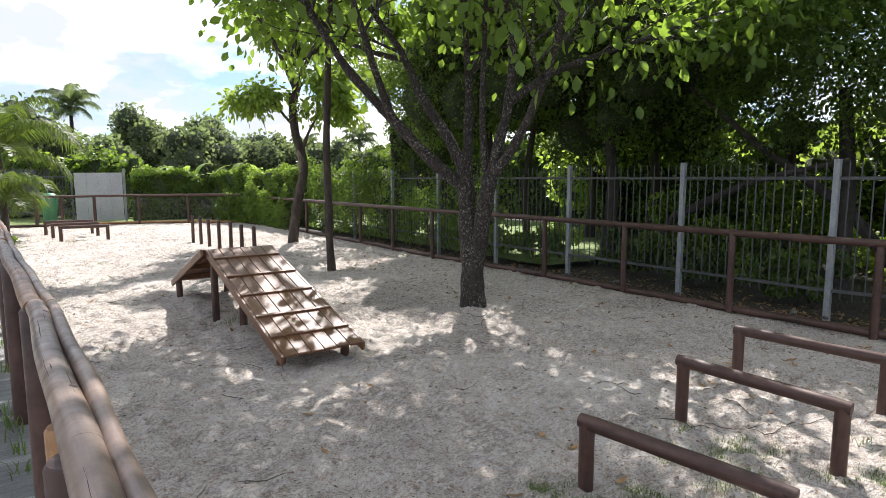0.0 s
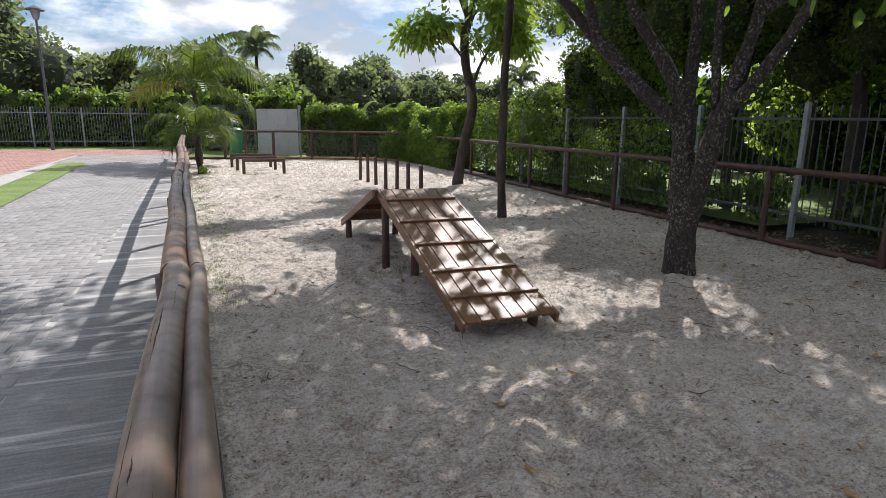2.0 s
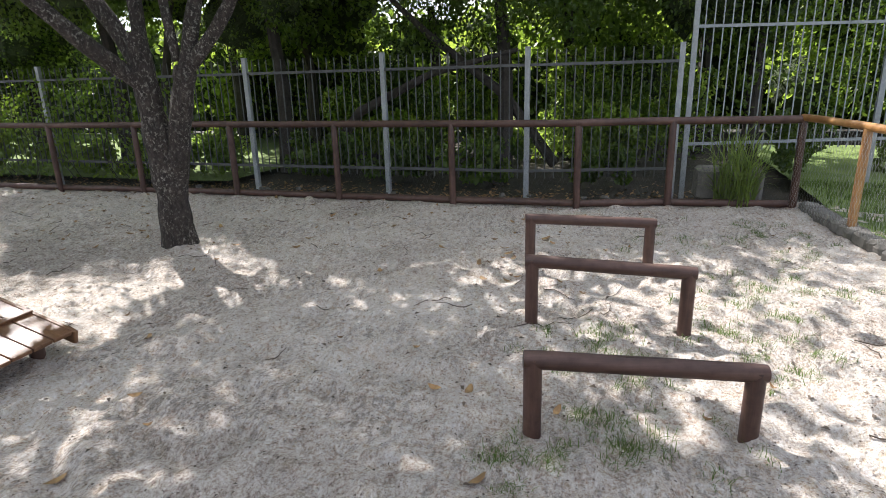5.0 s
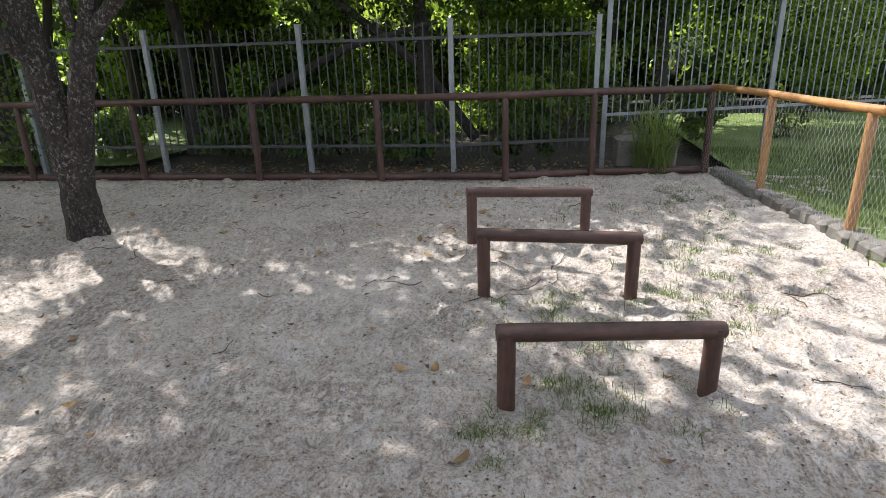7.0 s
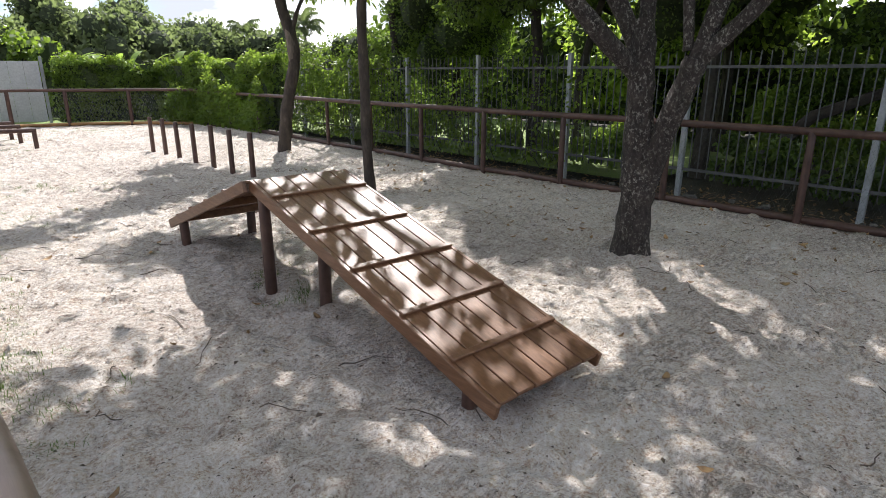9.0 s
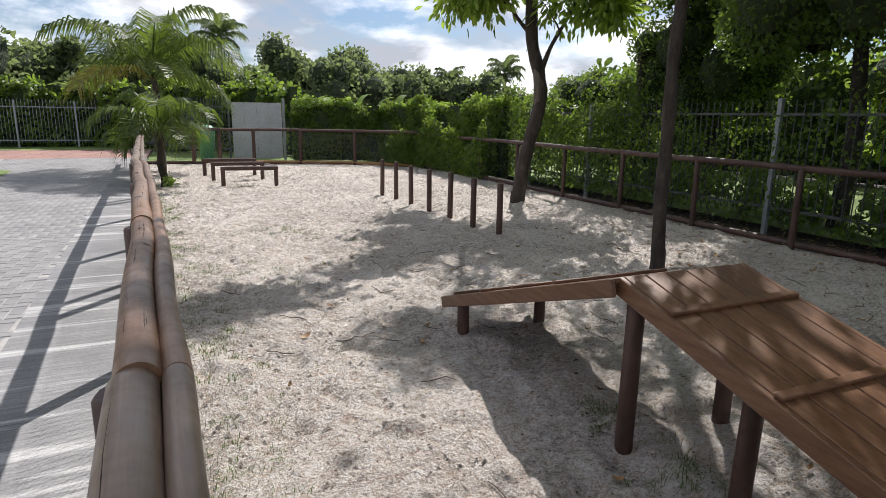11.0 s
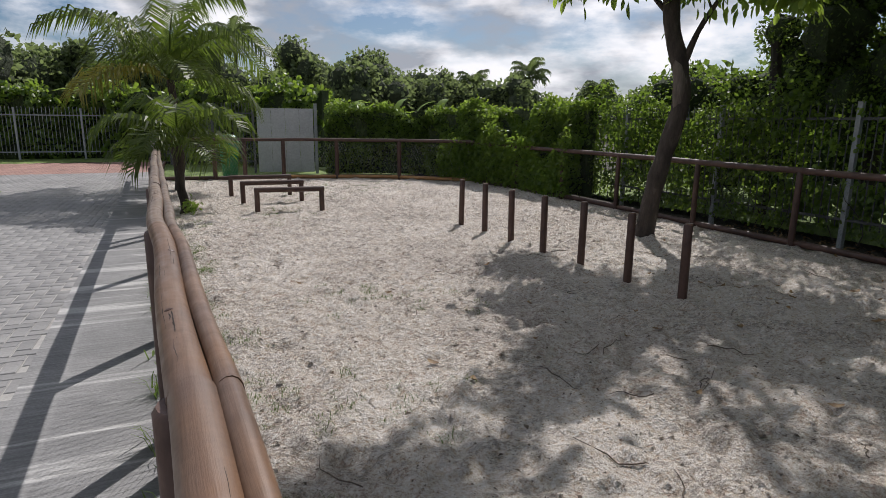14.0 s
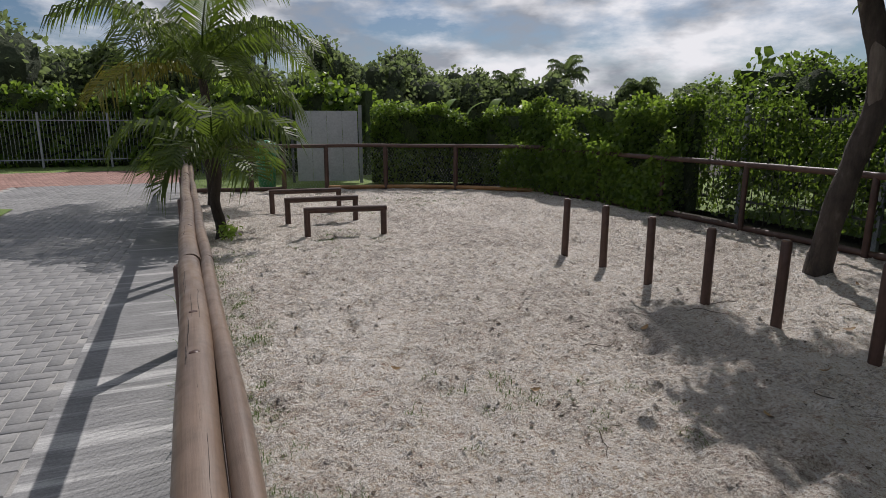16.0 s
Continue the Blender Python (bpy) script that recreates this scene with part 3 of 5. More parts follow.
west = thing("rail_fence", "brown log rail fence with round posts and wire netting", "fence", kind="structure")
RR, SR = 0.037, 0.0225
joints = (-6.2, -4.4, -2.6, -0.9, 0.85, 2.46, 4.31, 5.78, 7.2, 8.72, 10.35, 12.1, 14.2, 16.1, 18.0, 19.75, 21.5, 23.2, 24.6)
for k, (a, b) in enumerate(zip(joints, joints[1:])):
    n = 20
    wob = random.Random(k)
    ph = wob.uniform(0, 6)
    big = RR * wob.uniform(0.96, 1.06)
    pts, rr = [], []
    for i in range(n + 1):
        y = a + (b - a) * i / n
        pts.append((rail_x(y) + 0.004 * math.sin(ph + i * 0.35), y, rail_top(y) - RR + 0.004 * math.sin(ph + i * 0.3)))
        rr.append(big * (1 + 0.014 * math.sin(ph + i * 0.55) - 0.03 * i / n))
    top_log = part("top_log", Shape().tube(pts, rr, 22, True, 0.012, k), LOG if 2 < a < 4 or 5 < a < 10 else LOG_GREY, west, "weathered greyish-brown top log with long drying cracks", True, (-0.05, 1, 0))
    for c in range(9):
        y0 = a + wob.uniform(0.03, 0.75) * (b - a)
        ang = wob.choice((1.75, 1.95, 1.45, 2.2, 1.2)) + wob.uniform(-0.1, 0.1)
        ln = min(wob.uniform(0.06, 0.45), b - y0 - 0.02)
        cp, cr = [], []
        m = 16
        for i in range(m + 1):
            y = y0 + ln * i / m
            f = (y - a) / (b - a) * n
            r = float(np.interp(f, range(n + 1), rr)) * 0.985
            cx, cz = float(np.interp(f, range(n + 1), [p[0] for p in pts])), float(np.interp(f, range(n + 1), [p[2] for p in pts]))
            aa = ang + 0.025 * math.sin(i * 0.5 + c) + 0.012 * wob.uniform(-1, 1)
            cp.append((cx + math.cos(aa) * r, y, cz + math.sin(aa) * r))
            cr.append(max(0.0003, (0.0019 if c < 2 else 0.001) * math.sin(math.pi * i / m) * wob.uniform(0.5, 1.1)))
        part("drying_crack", Shape().tube(cp, cr, 5), CRACK, top_log)
    for c in range(2):
        f = wob.uniform(2, n - 2)
        ang = wob.uniform(1.0, 2.1)
        y = a + (b - a) * f / n
        cx, cz = float(np.interp(f, range(n + 1), [p[0] for p in pts])), float(np.interp(f, range(n + 1), [p[2] for p in pts]))
        r = float(np.interp(f, range(n + 1), rr))
        q = Vector((cx + math.cos(ang) * r * 0.97, y, cz + math.sin(ang) * r * 0.97))
        o = Vector((math.cos(ang), 0, math.sin(ang)))
        part("knot", Shape().tube([q - o * 0.004, q + o * 0.0015, q + o * 0.003], [0.012, 0.009, 0.004], 9, True, 0.3, c + k), LOG_DARK, top_log)
    pts = [(rail_x(a + (b - a) * i / n) + RR + SR - 0.004 + 0.003 * math.sin(k * 3 + i * 0.4), a + (b - a) * i / n, rail_top(a + (b - a) * i / n) - 0.036 + 0.003 * math.sin(k * 3 + i * 0.5)) for i in range(n + 1)]
    part("side_log", Shape().tube(pts, [SR * (1 + 0.04 * math.sin(k + i * 0.7)) for i in range(n + 1)], 14, True, 0.012, k, 1.25), LOG if 5 < a < 10 else LOG_GREY, west, "half log clamping the netting", True, (-0.05, 1, 0))
    round_post("post", rail_x(a) - 0.005, a, rail_top(a) - RR, 0.052, LOG_DARK, west, k)
    if k % 3 == 1:
        round_post("post", rail_x(a + 0.32), a + 0.32, rail_top(a) - RR - 0.05, 0.045, LOG_ORANGE, west, k + 200, "orange-brown varnished post")
    part("base_board", Shape().tube([(rail_x(a) + 0.07, a, 0.03), (rail_x(b) + 0.07, b, 0.03)], 0.035, 8, True), LOG_DARK, west, "", True, (0, 1, 0))
wire_net("netting", [(rail_x(y) + RR + 2 * SR + 0.006, y) for y in np.arange(-2.6, 24.6, 0.4)], 0.03, 1.13, west, WIRE_DARK, 0.05, 0.0036)

east_fence = thing("boundary_rail_fence", "dark brown log rail fence with netting before the steel fence", "fence", kind="structure")
for k, ((ax, ay), (bx, by)) in enumerate(zip(EAST, EAST[1:])):
    mat = LOG_DARK
    log_between("top_log", (ax, ay, 1.0), (bx, by, 1.0), 0.043, mat, east_fence, seed=k, ends=0.03)
    round_post("post", ax, ay, 1.0, 0.041, LOG_DARK, east_fence, k)
    log_between("base_log", (ax + 0.04, ay, 0.05), (bx + 0.04, by, 0.05), 0.045, LOG_DARK, east_fence, seed=k + 9)
wire_net("netting", EAST, 0.05, 0.97, east_fence, WIRE_DARK, 0.06, 0.0014)

north_fence = thing("end_rail_fence", "reddish brown log fence with netting across the yard end", "fence", kind="structure")
for k, ((ax, ay), (bx, by)) in enumerate(zip(NORTH, NORTH[1:])):
    log_between("top_log", (ax, ay, 1.05), (bx, by, 1.05), 0.045, LOG_DARK, north_fence, seed=k + 20, ends=0.03)
    if k:
        round_post("post", ax, ay, 1.05, 0.055, LOG_DARK, north_fence, k + 20)
    if k != 2:
        log_between("base_log", (ax, ay, 0.05), (bx, by, 0.05), 0.05, LOG_ORANGE if k > 2 else LOG_DARK, north_fence, seed=k + 29)
wire_net("netting", NORTH, 0.05, 1.02, north_fence, WIRE, 0.07, 0.0018)

SOUTH = [(7.85, -0.47), (6.74, -0.72), (5.3, -0.9), (3.6, -1.1), (2.0, -1.35), (0.42, -2.6)]
south_fence = thing("corner_rail_fence", "orange-brown varnished log fence with silver netting", "fence", kind="structure")
for k, ((ax, ay), (bx, by)) in enumerate(zip(SOUTH, SOUTH[1:])):
    log_between("top_log", (ax, ay, 1.02), (bx, by, 1.02), 0.038, LOG_ORANGE, south_fence, seed=k + 50, ends=0.03)
    if k:
        round_post("post", ax, ay, 1.0, 0.04, LOG_ORANGE, south_fence, k + 50)
wire_net("netting", [(x, y + 0.05) for x, y in SOUTH], 0.03, 0.98, south_fence, WIRE, 0.055, 0.0034)
rnd = random.Random(5)
south_kerb = thing("stone_kerb", "broken stone kerb along the corner fence", "kerb", kind="structure")
for k in range(26):
    f = k / 26
    x, y = 7.75 - 3.6 * f, -0.62 - 0.42 * f
    s = Shape().bevel_box((0.17, 0.16 + rnd.random() * 0.05, 0.14), 0.03, pose(x, y, 0.02 + rnd.random() * 0.02, rnd.uniform(-8, 8), rnd.uniform(-8, 8), 6 + rnd.uniform(-14, 14)))
    part("stone", s, OLD_CONCRETE, south_kerb, "", False)
solid("concrete_block", Shape().bevel_box((0.4, 0.75, 0.4), 0.04, pose(8.4, 0.15, 0.18, 2, 1, 5)), OLD_CONCRETE, "mossy old concrete block behind the corner rail", "block")


# ---------- steel fences ----------
def steel_fence(name, label, posts, height, rails, gap, mat_post, mat_bar, extra, tip=0.0):
    fence = thing(name, label, "fence", kind="structure")
    bar_me = {}
    for i, (p, q) in enumerate(zip(posts, posts[1:])):
        a, b = Vector((*p, 0)), Vector((*q, 0))
        d = b - a
        yaw = math.degrees(math.atan2(d.y, d.x))
        n = max(1, round(d.length / gap))
        for z in rails:
            part("rail", Shape().box((0.03, -0.018, z - 0.018), (d.length - 0.03, 0.018, z + 0.018), pose(a.x, a.y, 0, 0, 0, yaw)), mat_bar, fence, "", False)
        for k in range(1, n):
            if "bar" not in bar_me:
                bar_me["bar"] = Shape().tube([(0, 0, 0.0), (0, 0, height + extra - 0.015), (0, 0, height + extra)], [0.0085, 0.0085, 0.004], 6).mesh("bar", mat_bar)
            o = part("bar", bar_me["bar"], mat_bar, fence)
            pt = a.lerp(b, k / n)
            o.location = (pt.x, pt.y, rails[0] - 0.1 + tip * math.sin(k * 2.3 + i))
    post_me = Shape().box((-0.032, -0.032, -0.1), (0.032, 0.032, height + 0.05)).box((-0.036, -0.036, height + 0.05), (0.036, 0.036, height + 0.06)).mesh("post", mat_post, False)
    for p in posts:
        o = part("post", post_me, mat_post, fence)
        o.location = (*p, 0)
    return fence


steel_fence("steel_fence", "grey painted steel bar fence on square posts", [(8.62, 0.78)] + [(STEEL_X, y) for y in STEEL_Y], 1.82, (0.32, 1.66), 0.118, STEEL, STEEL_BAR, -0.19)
# Bars in the lighter post colour, the sunlit counterpart of the darkened bars.
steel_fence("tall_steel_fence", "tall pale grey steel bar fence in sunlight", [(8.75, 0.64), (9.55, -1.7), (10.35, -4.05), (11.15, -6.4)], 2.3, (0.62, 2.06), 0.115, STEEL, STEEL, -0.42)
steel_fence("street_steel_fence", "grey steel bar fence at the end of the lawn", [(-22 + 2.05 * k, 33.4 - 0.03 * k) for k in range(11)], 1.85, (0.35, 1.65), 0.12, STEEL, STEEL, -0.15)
steel_fence("dark_steel_fence", "dark steel bar fence beside the white panels", [(-1.6, 33.1), (-0.6, 30.5), (0.7, 27.0), (1.8, 26.3)], 1.95, (0.35, 1.75), 0.11, STEEL_DARK, STEEL_DARK, -0.15)

panel = thing("panel_wall", "white corrugated sheet panels with a grey post", "wall", kind="structure")
for k in range(4):
    part("panel", Shape().box((0.004, -0.012, 0.05), (0.4, 0.012, 1.9), pose(1.88 + 0.395 * k, 26.05 - 0.084 * k, 0, 0, 0, -12)), PANEL, panel, "", False)
part("post", Shape().box((-0.04, -0.04, 0), (0.04, 0.04, 2.05), pose(3.52, 25.66, 0)), STEEL, panel, "", False)


# ---------- things in the yard ----------
def hurdle(a, b, h, r, label, group, seed, tilt=0.0):
    a, b = Vector((*a, 0)), Vector((*b, 0))
    t = thing("low_hurdle", label, "hurdle", a, group)
    d = b - a
    u = d.normalized()
    top_h = h
    for k, s in enumerate((r, d.length - r)):
        p = u * s
        h = top_h - tilt * s / d.length
        sh = Shape().tube([p + Vector((0, 0, -0.1)), p, p + Vector((0, 0, h * 0.6)), p + Vector((0, 0, h - 2 * r)) , p + Vector((0, 0, h - r * 0.7))], [r * 1.02, r, r, r, r * 0.98], 16, True, 0.015, seed + k)
        part("leg", sh, LOG_DARK, t, "", True, (0, 0, 1))
    n, h = 14, top_h
    pts = [u * (d.length * i / n) + Vector((0, 0, h - r - tilt * i / n)) for i in range(n + 1)]
    rr = [r * (1 + 0.015 * math.sin(i + seed)) for i in range(n + 1)]
    rr[0] = rr[-1] = r * 0.93
    bar = part("crossbar", Shape().tube(pts, rr, 18, True, 0.01, seed), LOG_DARK, t, "", True, tuple(u))
    sp = [u * (d.length * (0.35 + 0.5 * i / 7)) + Vector((0, 0, h - 0.002 - tilt * (0.35 + 0.5 * i / 7))) + u.cross(Vector((0, 0, 1))) * (0.008 * math.sin(i)) for i in range(8)]
    part("crack", Shape().tube(sp, [0.0005, 0.002, 0.0028, 0.003, 0.003, 0.0026, 0.002, 0.0005], 5), CRACK, bar)
    return t


for k, (a, b, h, dip) in enumerate((((2.765, 1.715), (3.015, 0.705), 0.41, 0.065), ((3.98, 1.915), (4.085, 0.895), 0.47, 0.045), ((5.05, 2.1), (5.365, 1.09), 0.48, 0.07))):
    hurdle(a, b, h, 0.042, "dark brown round-log jump hurdle standing in sand", "jump hurdles by the corner", k, dip)
for k, (a, b, h) in enumerate((((1.0, 18.28), (2.18, 18.17), 0.43), ((0.86, 19.5), (2.05, 19.5), 0.43), ((0.72, 20.75), (2.0, 20.7), 0.43))):
    hurdle(a, b, h, 0.045, "reddish brown log hurdle standing in sunlit sand", "jump hurdles at the yard end", k + 10)

for k, (x, y) in enumerate(((3.89, 16.05), (3.92, 15.3), (3.945, 14.57), (4.0, 13.86), (4.075, 13.18), (4.095, 12.41), (4.15, 11.72))):
    t = thing("weave_pole", "dark brown round wooden weave post upright in sand", "post", (x, y, 0), "row of seven weave posts")
    round_post("shaft", 0, 0, 0.69 + 0.01 * math.sin(k * 2), 0.042, LOG_DARK, t, k + 70)
    part("top_end", Shape().tube([(0, 0, 0.675), (0, 0, 0.7 + 0.01 * math.sin(k * 2))], [0.034, 0.032], 14), LOG, t, "pale sawn end")


def ramp():
    near, apex, far = Vector((0, 4.43, 0.165)), Vector((0, 6.9, 0.845)), Vector((0, 8.77, 0.215))
    x0, w = 2.09, 0.75
    t = thing("dog_ramp", "brown wooden A-frame ramp with cross battens on log legs", "ramp", (x0, 4.43, 0))
    org = Vector((x0, 4.43, 0))
    planks = 6
    pw = w / planks
    for half, (a, b, shift) in enumerate(((near, apex, 0.03), (far, apex, -0.03))):
        d = b - a
        ln = d.length
        pitch = math.degrees(math.atan2(d.z, abs(d.y)))
        m0 = pose(x0, a.y, a.z, pitch, 0, 0) if half == 0 else pose(x0 + w - 0.06, a.y, a.z, pitch, 0, 180)
        m = Matrix.Translation(-org) @ m0
        for k in range(planks):
            rnd = random.Random(k + 10 * half)
            s = Shape().bevel_box((pw - 0.008, ln - 0.004 + (0.012 * rnd.random() if half == 0 else 0), 0.024), 0.003, m @ pose(pw * (k + 0.5), ln / 2, -0.012, 0, rnd.uniform(-0.4, 0.4), 0))
            part("plank", s, PLANK, t, "", False)
        for x in (-0.014, w + 0.014):
            part("side_board", Shape().bevel_box((0.028, ln + 0.02, 0.085), 0.004, m @ pose(x, ln / 2 - 0.005, -0.043)), PLANK, t, "", False)
        cleats = (0.33, 0.74, 1.23, 1.72, 2.25) if half == 0 else (0.2, 0.62, 1.05, 1.5)
        for c in cleats:
            part("batten", Shape().bevel_box((w + 0.02, 0.04, 0.02), 0.004, m @ pose(w / 2, c, 0.0105, 0, 0, 0)), PLANK, t, "", False)
        for c in (0.45, 1.2):
            part("joist", Shape().bevel_box((w - 0.01, 0.06, 0.06), 0.004, m @ pose(w / 2, c, -0.057)), PLANK, t, "", False)
    for x, y, h in ((x0 + 0.05, 6.86, 0.80), (x0 + w - 0.05, 6.86, 0.80), (x0 + 0.06, 4.68, 0.17), (x0 + w - 0.06, 4.68, 0.17), (x0 - 0.03, 8.5, 0.27), (x0 + w - 0.13, 8.5, 0.27), (x0 + 0.22, 6.34, 0.62)):
        round_post("leg", x - org.x, y - org.y, h, 0.043, LOG_DARK, t, int(x * 31 + y * 7))


ramp()


# ---------- trees ----------
class Tree:
    """Tapered limbs grown from given lines, with twigs and leaf places at the ends."""

    def __init__(self, seed):
        self.rnd = random.Random(seed)
        self.wood = Shape()
        self.trunk = Shape()
        self.tips = []

    def limb(self, pts, r0, r1, shape=None, seg=10):
        n = len(pts)
        fine, rad = [], []
        P = [Vector(p) for p in pts]
        for i in range(n - 1):
            a, b, c, d = P[max(i - 1, 0)], P[i], P[i + 1], P[min(i + 2, n - 1)]
            for s in range(5):
                f = s / 5
                q = 0.5 * ((2 * b) + (c - a) * f + (2 * a - 5 * b + 4 * c - d) * f * f + (3 * b - a - 3 * c + d) * f ** 3)
                fine.append(q)
        fine.append(P[-1])
        m = len(fine)
        for i in range(m):
            f = i / (m - 1)
            rad.append(r0 + (r1 - r0) * f + r0 * 0.05 * math.sin(i * 1.3 + r0 * 90))
        (shape or self.wood).tube(fine, rad, seg, True, 0.10, int(r0 * 1e4))
        return fine

    def grow(self, start, direc, length, radius, level, leafy=1.0):
        rnd = self.rnd
        pts, p, d = [start], start.copy(), direc.normalized()
        n = 4
        for i in range(n):
            d = (d + Vector((rnd.uniform(-1, 1), rnd.uniform(-1, 1), rnd.uniform(-0.7, 0.9))) * 0.22).normalized()
            p = p + d * length / n
            pts.append(p.copy())
        self.wood.tube(pts, [radius * (1 - 0.6 * i / n) for i in range(n + 1)], 6 if level else 5, False)
        if level == 0:
            for q in pts[1:]:
                self.tips.append(q)
            return
        for i in range(1, n + 1):
            for _ in range(2 if level > 1 else 2):
                side = Vector((rnd.uniform(-1, 1), rnd.uniform(-1, 1), rnd.uniform(-0.5, 0.7))).normalized()
                self.grow(pts[i], (d * 0.7 + side), length * rnd.uniform(0.45, 0.7), radius * 0.42, level - 1)


def leaf_cloud(rng, tips, per, radius):
    t = np.array([tuple(p) for p in tips])
    c = np.repeat(t, per, 0)
    return c + rng.normal(size=c.shape) * radius


def yard_tree(name, label, base, trunk, limbs, r0, bark, leaf_mat, leaf_size, per, seed, side, level=2, reach=1.3, aspect=0.6, droop=0.6, radius=0.16):
    """Limbs are given as (across, along, up) from the base; side is the 'across' direction."""
    t = thing(name, label, "tree", base)
    u = Vector((*side, 0)).normalized()
    v = Vector((-u.y, u.x, 0))
    tr = Tree(seed)

    def place(p):
        return u * p[0] + v * p[1] + Vector((0, 0, p[2]))

    tr.limb([place(p) for p in trunk], r0, r0 * 0.82, tr.trunk, 16)
    tr.trunk.tube([place((trunk[0][0], trunk[0][1], -0.15)), place((trunk[0][0], trunk[0][1], 0.03)), place(trunk[0]) + Vector((0, 0, 0.22))], [r0 * 1.3, r0 * 1.12, r0 * 0.98], 16, False, 0.2, seed)
    for pts, a, b, leafy in limbs:
        own = Shape()
        fine = tr.limb([place(p) for p in pts], a, b, own)
        part("limb", own, bark, t)
        if leafy:
            for i in range(int(len(fine) * (1 - leafy)), len(fine), 2):
                d = (fine[i] - fine[i - 1]).normalized()
                side_d = Vector((tr.rnd.uniform(-1, 1), tr.rnd.uniform(-1, 1), tr.rnd.uniform(-0.3, 0.6)))
                tr.grow(fine[i], d * 0.6 + side_d, reach * tr.rnd.uniform(0.6, 1.0), b * 0.8 + 0.004, level - 1)
            tr.grow(fine[-1], fine[-1] - fine[-2], reach, b, level)
    part("trunk", tr.trunk, bark, t)
    tagged(part("branchwork", tr.wood, bark, t), kind="stuff")
    rng = np.random.default_rng(seed)
    pts = leaf_cloud(rng, tr.tips, per, radius)
    crown = new("crown", leaves("crown", pts, leaf_size, leaf_mat, seed, None, droop, aspect))
    crown.parent = t
    return t


VIEW0 = (0.81, -0.58)
yard_tree("shade_tree", "forked shade tree with lichen-spotted bark and broad leaves", (5.08, 5.62, 0),
          [(0, 0, 0), (0.0, -0.02, 0.32), (0.01, -0.04, 0.64), (0.02, -0.06, 0.92)],
          [([(-0.02, -0.04, 0.6), (-0.05, -0.07, 1.0), (-0.08, -0.1, 1.4), (-0.1, -0.12, 1.75), (-0.12, -0.1, 2.0)], 0.135, 0.09, 0),
           ([(-0.1, -0.12, 1.55), (-0.5, -0.2, 1.88), (-1.0, -0.25, 2.4), (-1.5, -0.3, 2.95), (-1.8, -0.4, 3.4), (-2.15, -0.5, 3.9), (-2.7, -0.6, 4.6)], 0.085, 0.022, 0.35),
           ([(-0.1, -0.1, 1.7), (-0.32, 0.05, 2.2), (-0.64, 0.15, 2.7), (-0.9, 0.2, 3.27), (-1.3, 0.3, 3.85), (-1.7, 0.5, 4.7)], 0.082, 0.022, 0.4),
           ([(-0.08, -0.08, 1.8), (-0.05, 0.0, 2.3), (-0.05, 0.08, 2.9), (-0.1, 0.2, 3.8), (-0.1, 0.5, 4.9)], 0.075, 0.022, 0.4),
           ([(0.05, -0.06, 0.62), (0.11, -0.2, 1.1), (0.16, -0.38, 1.5), (0.19, -0.44, 1.7)], 0.112, 0.09, 0),
           ([(0.18, -0.42, 1.6), (0.28, -0.5, 2.05), (0.4, -0.55, 2.6), (0.43, -0.6, 3.3), (0.3, -0.7, 3.9), (0.3, -1.0, 4.8)], 0.078, 0.022, 0.4),
           ([(0.18, -0.42, 1.65), (0.42, -0.7, 2.0), (0.62, -1.0, 2.45), (0.8, -1.4, 3.1), (0.9, -1.9, 4.2)], 0.07, 0.022, 0.4),
           ([(0.14, -0.4, 1.75), (0.1, -0.35, 2.4), (0.12, -0.3, 3.1), (0.18, -0.1, 4.0), (0.5, 0.2, 5.0)], 0.045, 0.018, 0.4),
           ([(0.39, -0.55, 2.55), (0.9, -0.4, 2.9), (1.5, -0.2, 3.15), (2.0, 0.0, 3.35), (2.8, 0.2, 3.65)], 0.055, 0.016, 0.5),
           ([(-0.9, 0.2, 3.2), (-1.3, 0.25, 3.3), (-1.7, 0.4, 3.5), (-2.2, 0.7, 3.9)], 0.04, 0.014, 0.5),
           ([(-1.0, -0.25, 2.4), (-1.15, -0.7, 2.9), (-1.3, -1.2, 3.5), (-1.5, -1.7, 4.2)], 0.055, 0.02, 0.5),
           ([(-0.05, 0.08, 3.0), (0.5, 0.9, 3.7), (0.9, 1.7, 4.4), (1.2, 2.4, 4.9)], 0.06, 0.02, 0.5),
           # High limbs out of view, added so their leaves shade sand and pavement.
           ([(-1.8, -0.4, 3.4), (-2.6, 0.2, 4.8), (-3.2, 0.7, 5.8)], 0.04, 0.02, 0.7),
           ([(-1.3, 0.3, 3.85), (-1.6, 1.2, 5.0), (-2.2, 2.0, 6.0)], 0.045, 0.02, 0.7),
           ([(0.3, -0.7, 3.9), (0.9, -0.9, 4.8), (1.7, -1.1, 5.4), (2.4, -1.2, 5.8)], 0.05, 0.02, 0.7),
           ([(-0.1, 0.2, 3.8), (0.3, 1.0, 5.0), (0.5, 1.8, 5.8)], 0.05, 0.02, 0.7),
           ([(-0.1, 0.2, 3.8), (-0.5, -0.6, 4.8), (-0.9, -1.3, 5.5)], 0.05, 0.02, 0.7)],
          0.16, BARK, LEAF_TREE, 0.17, 2, 11, VIEW0, 2, 1.3, 0.6, 0.7, 0.3)

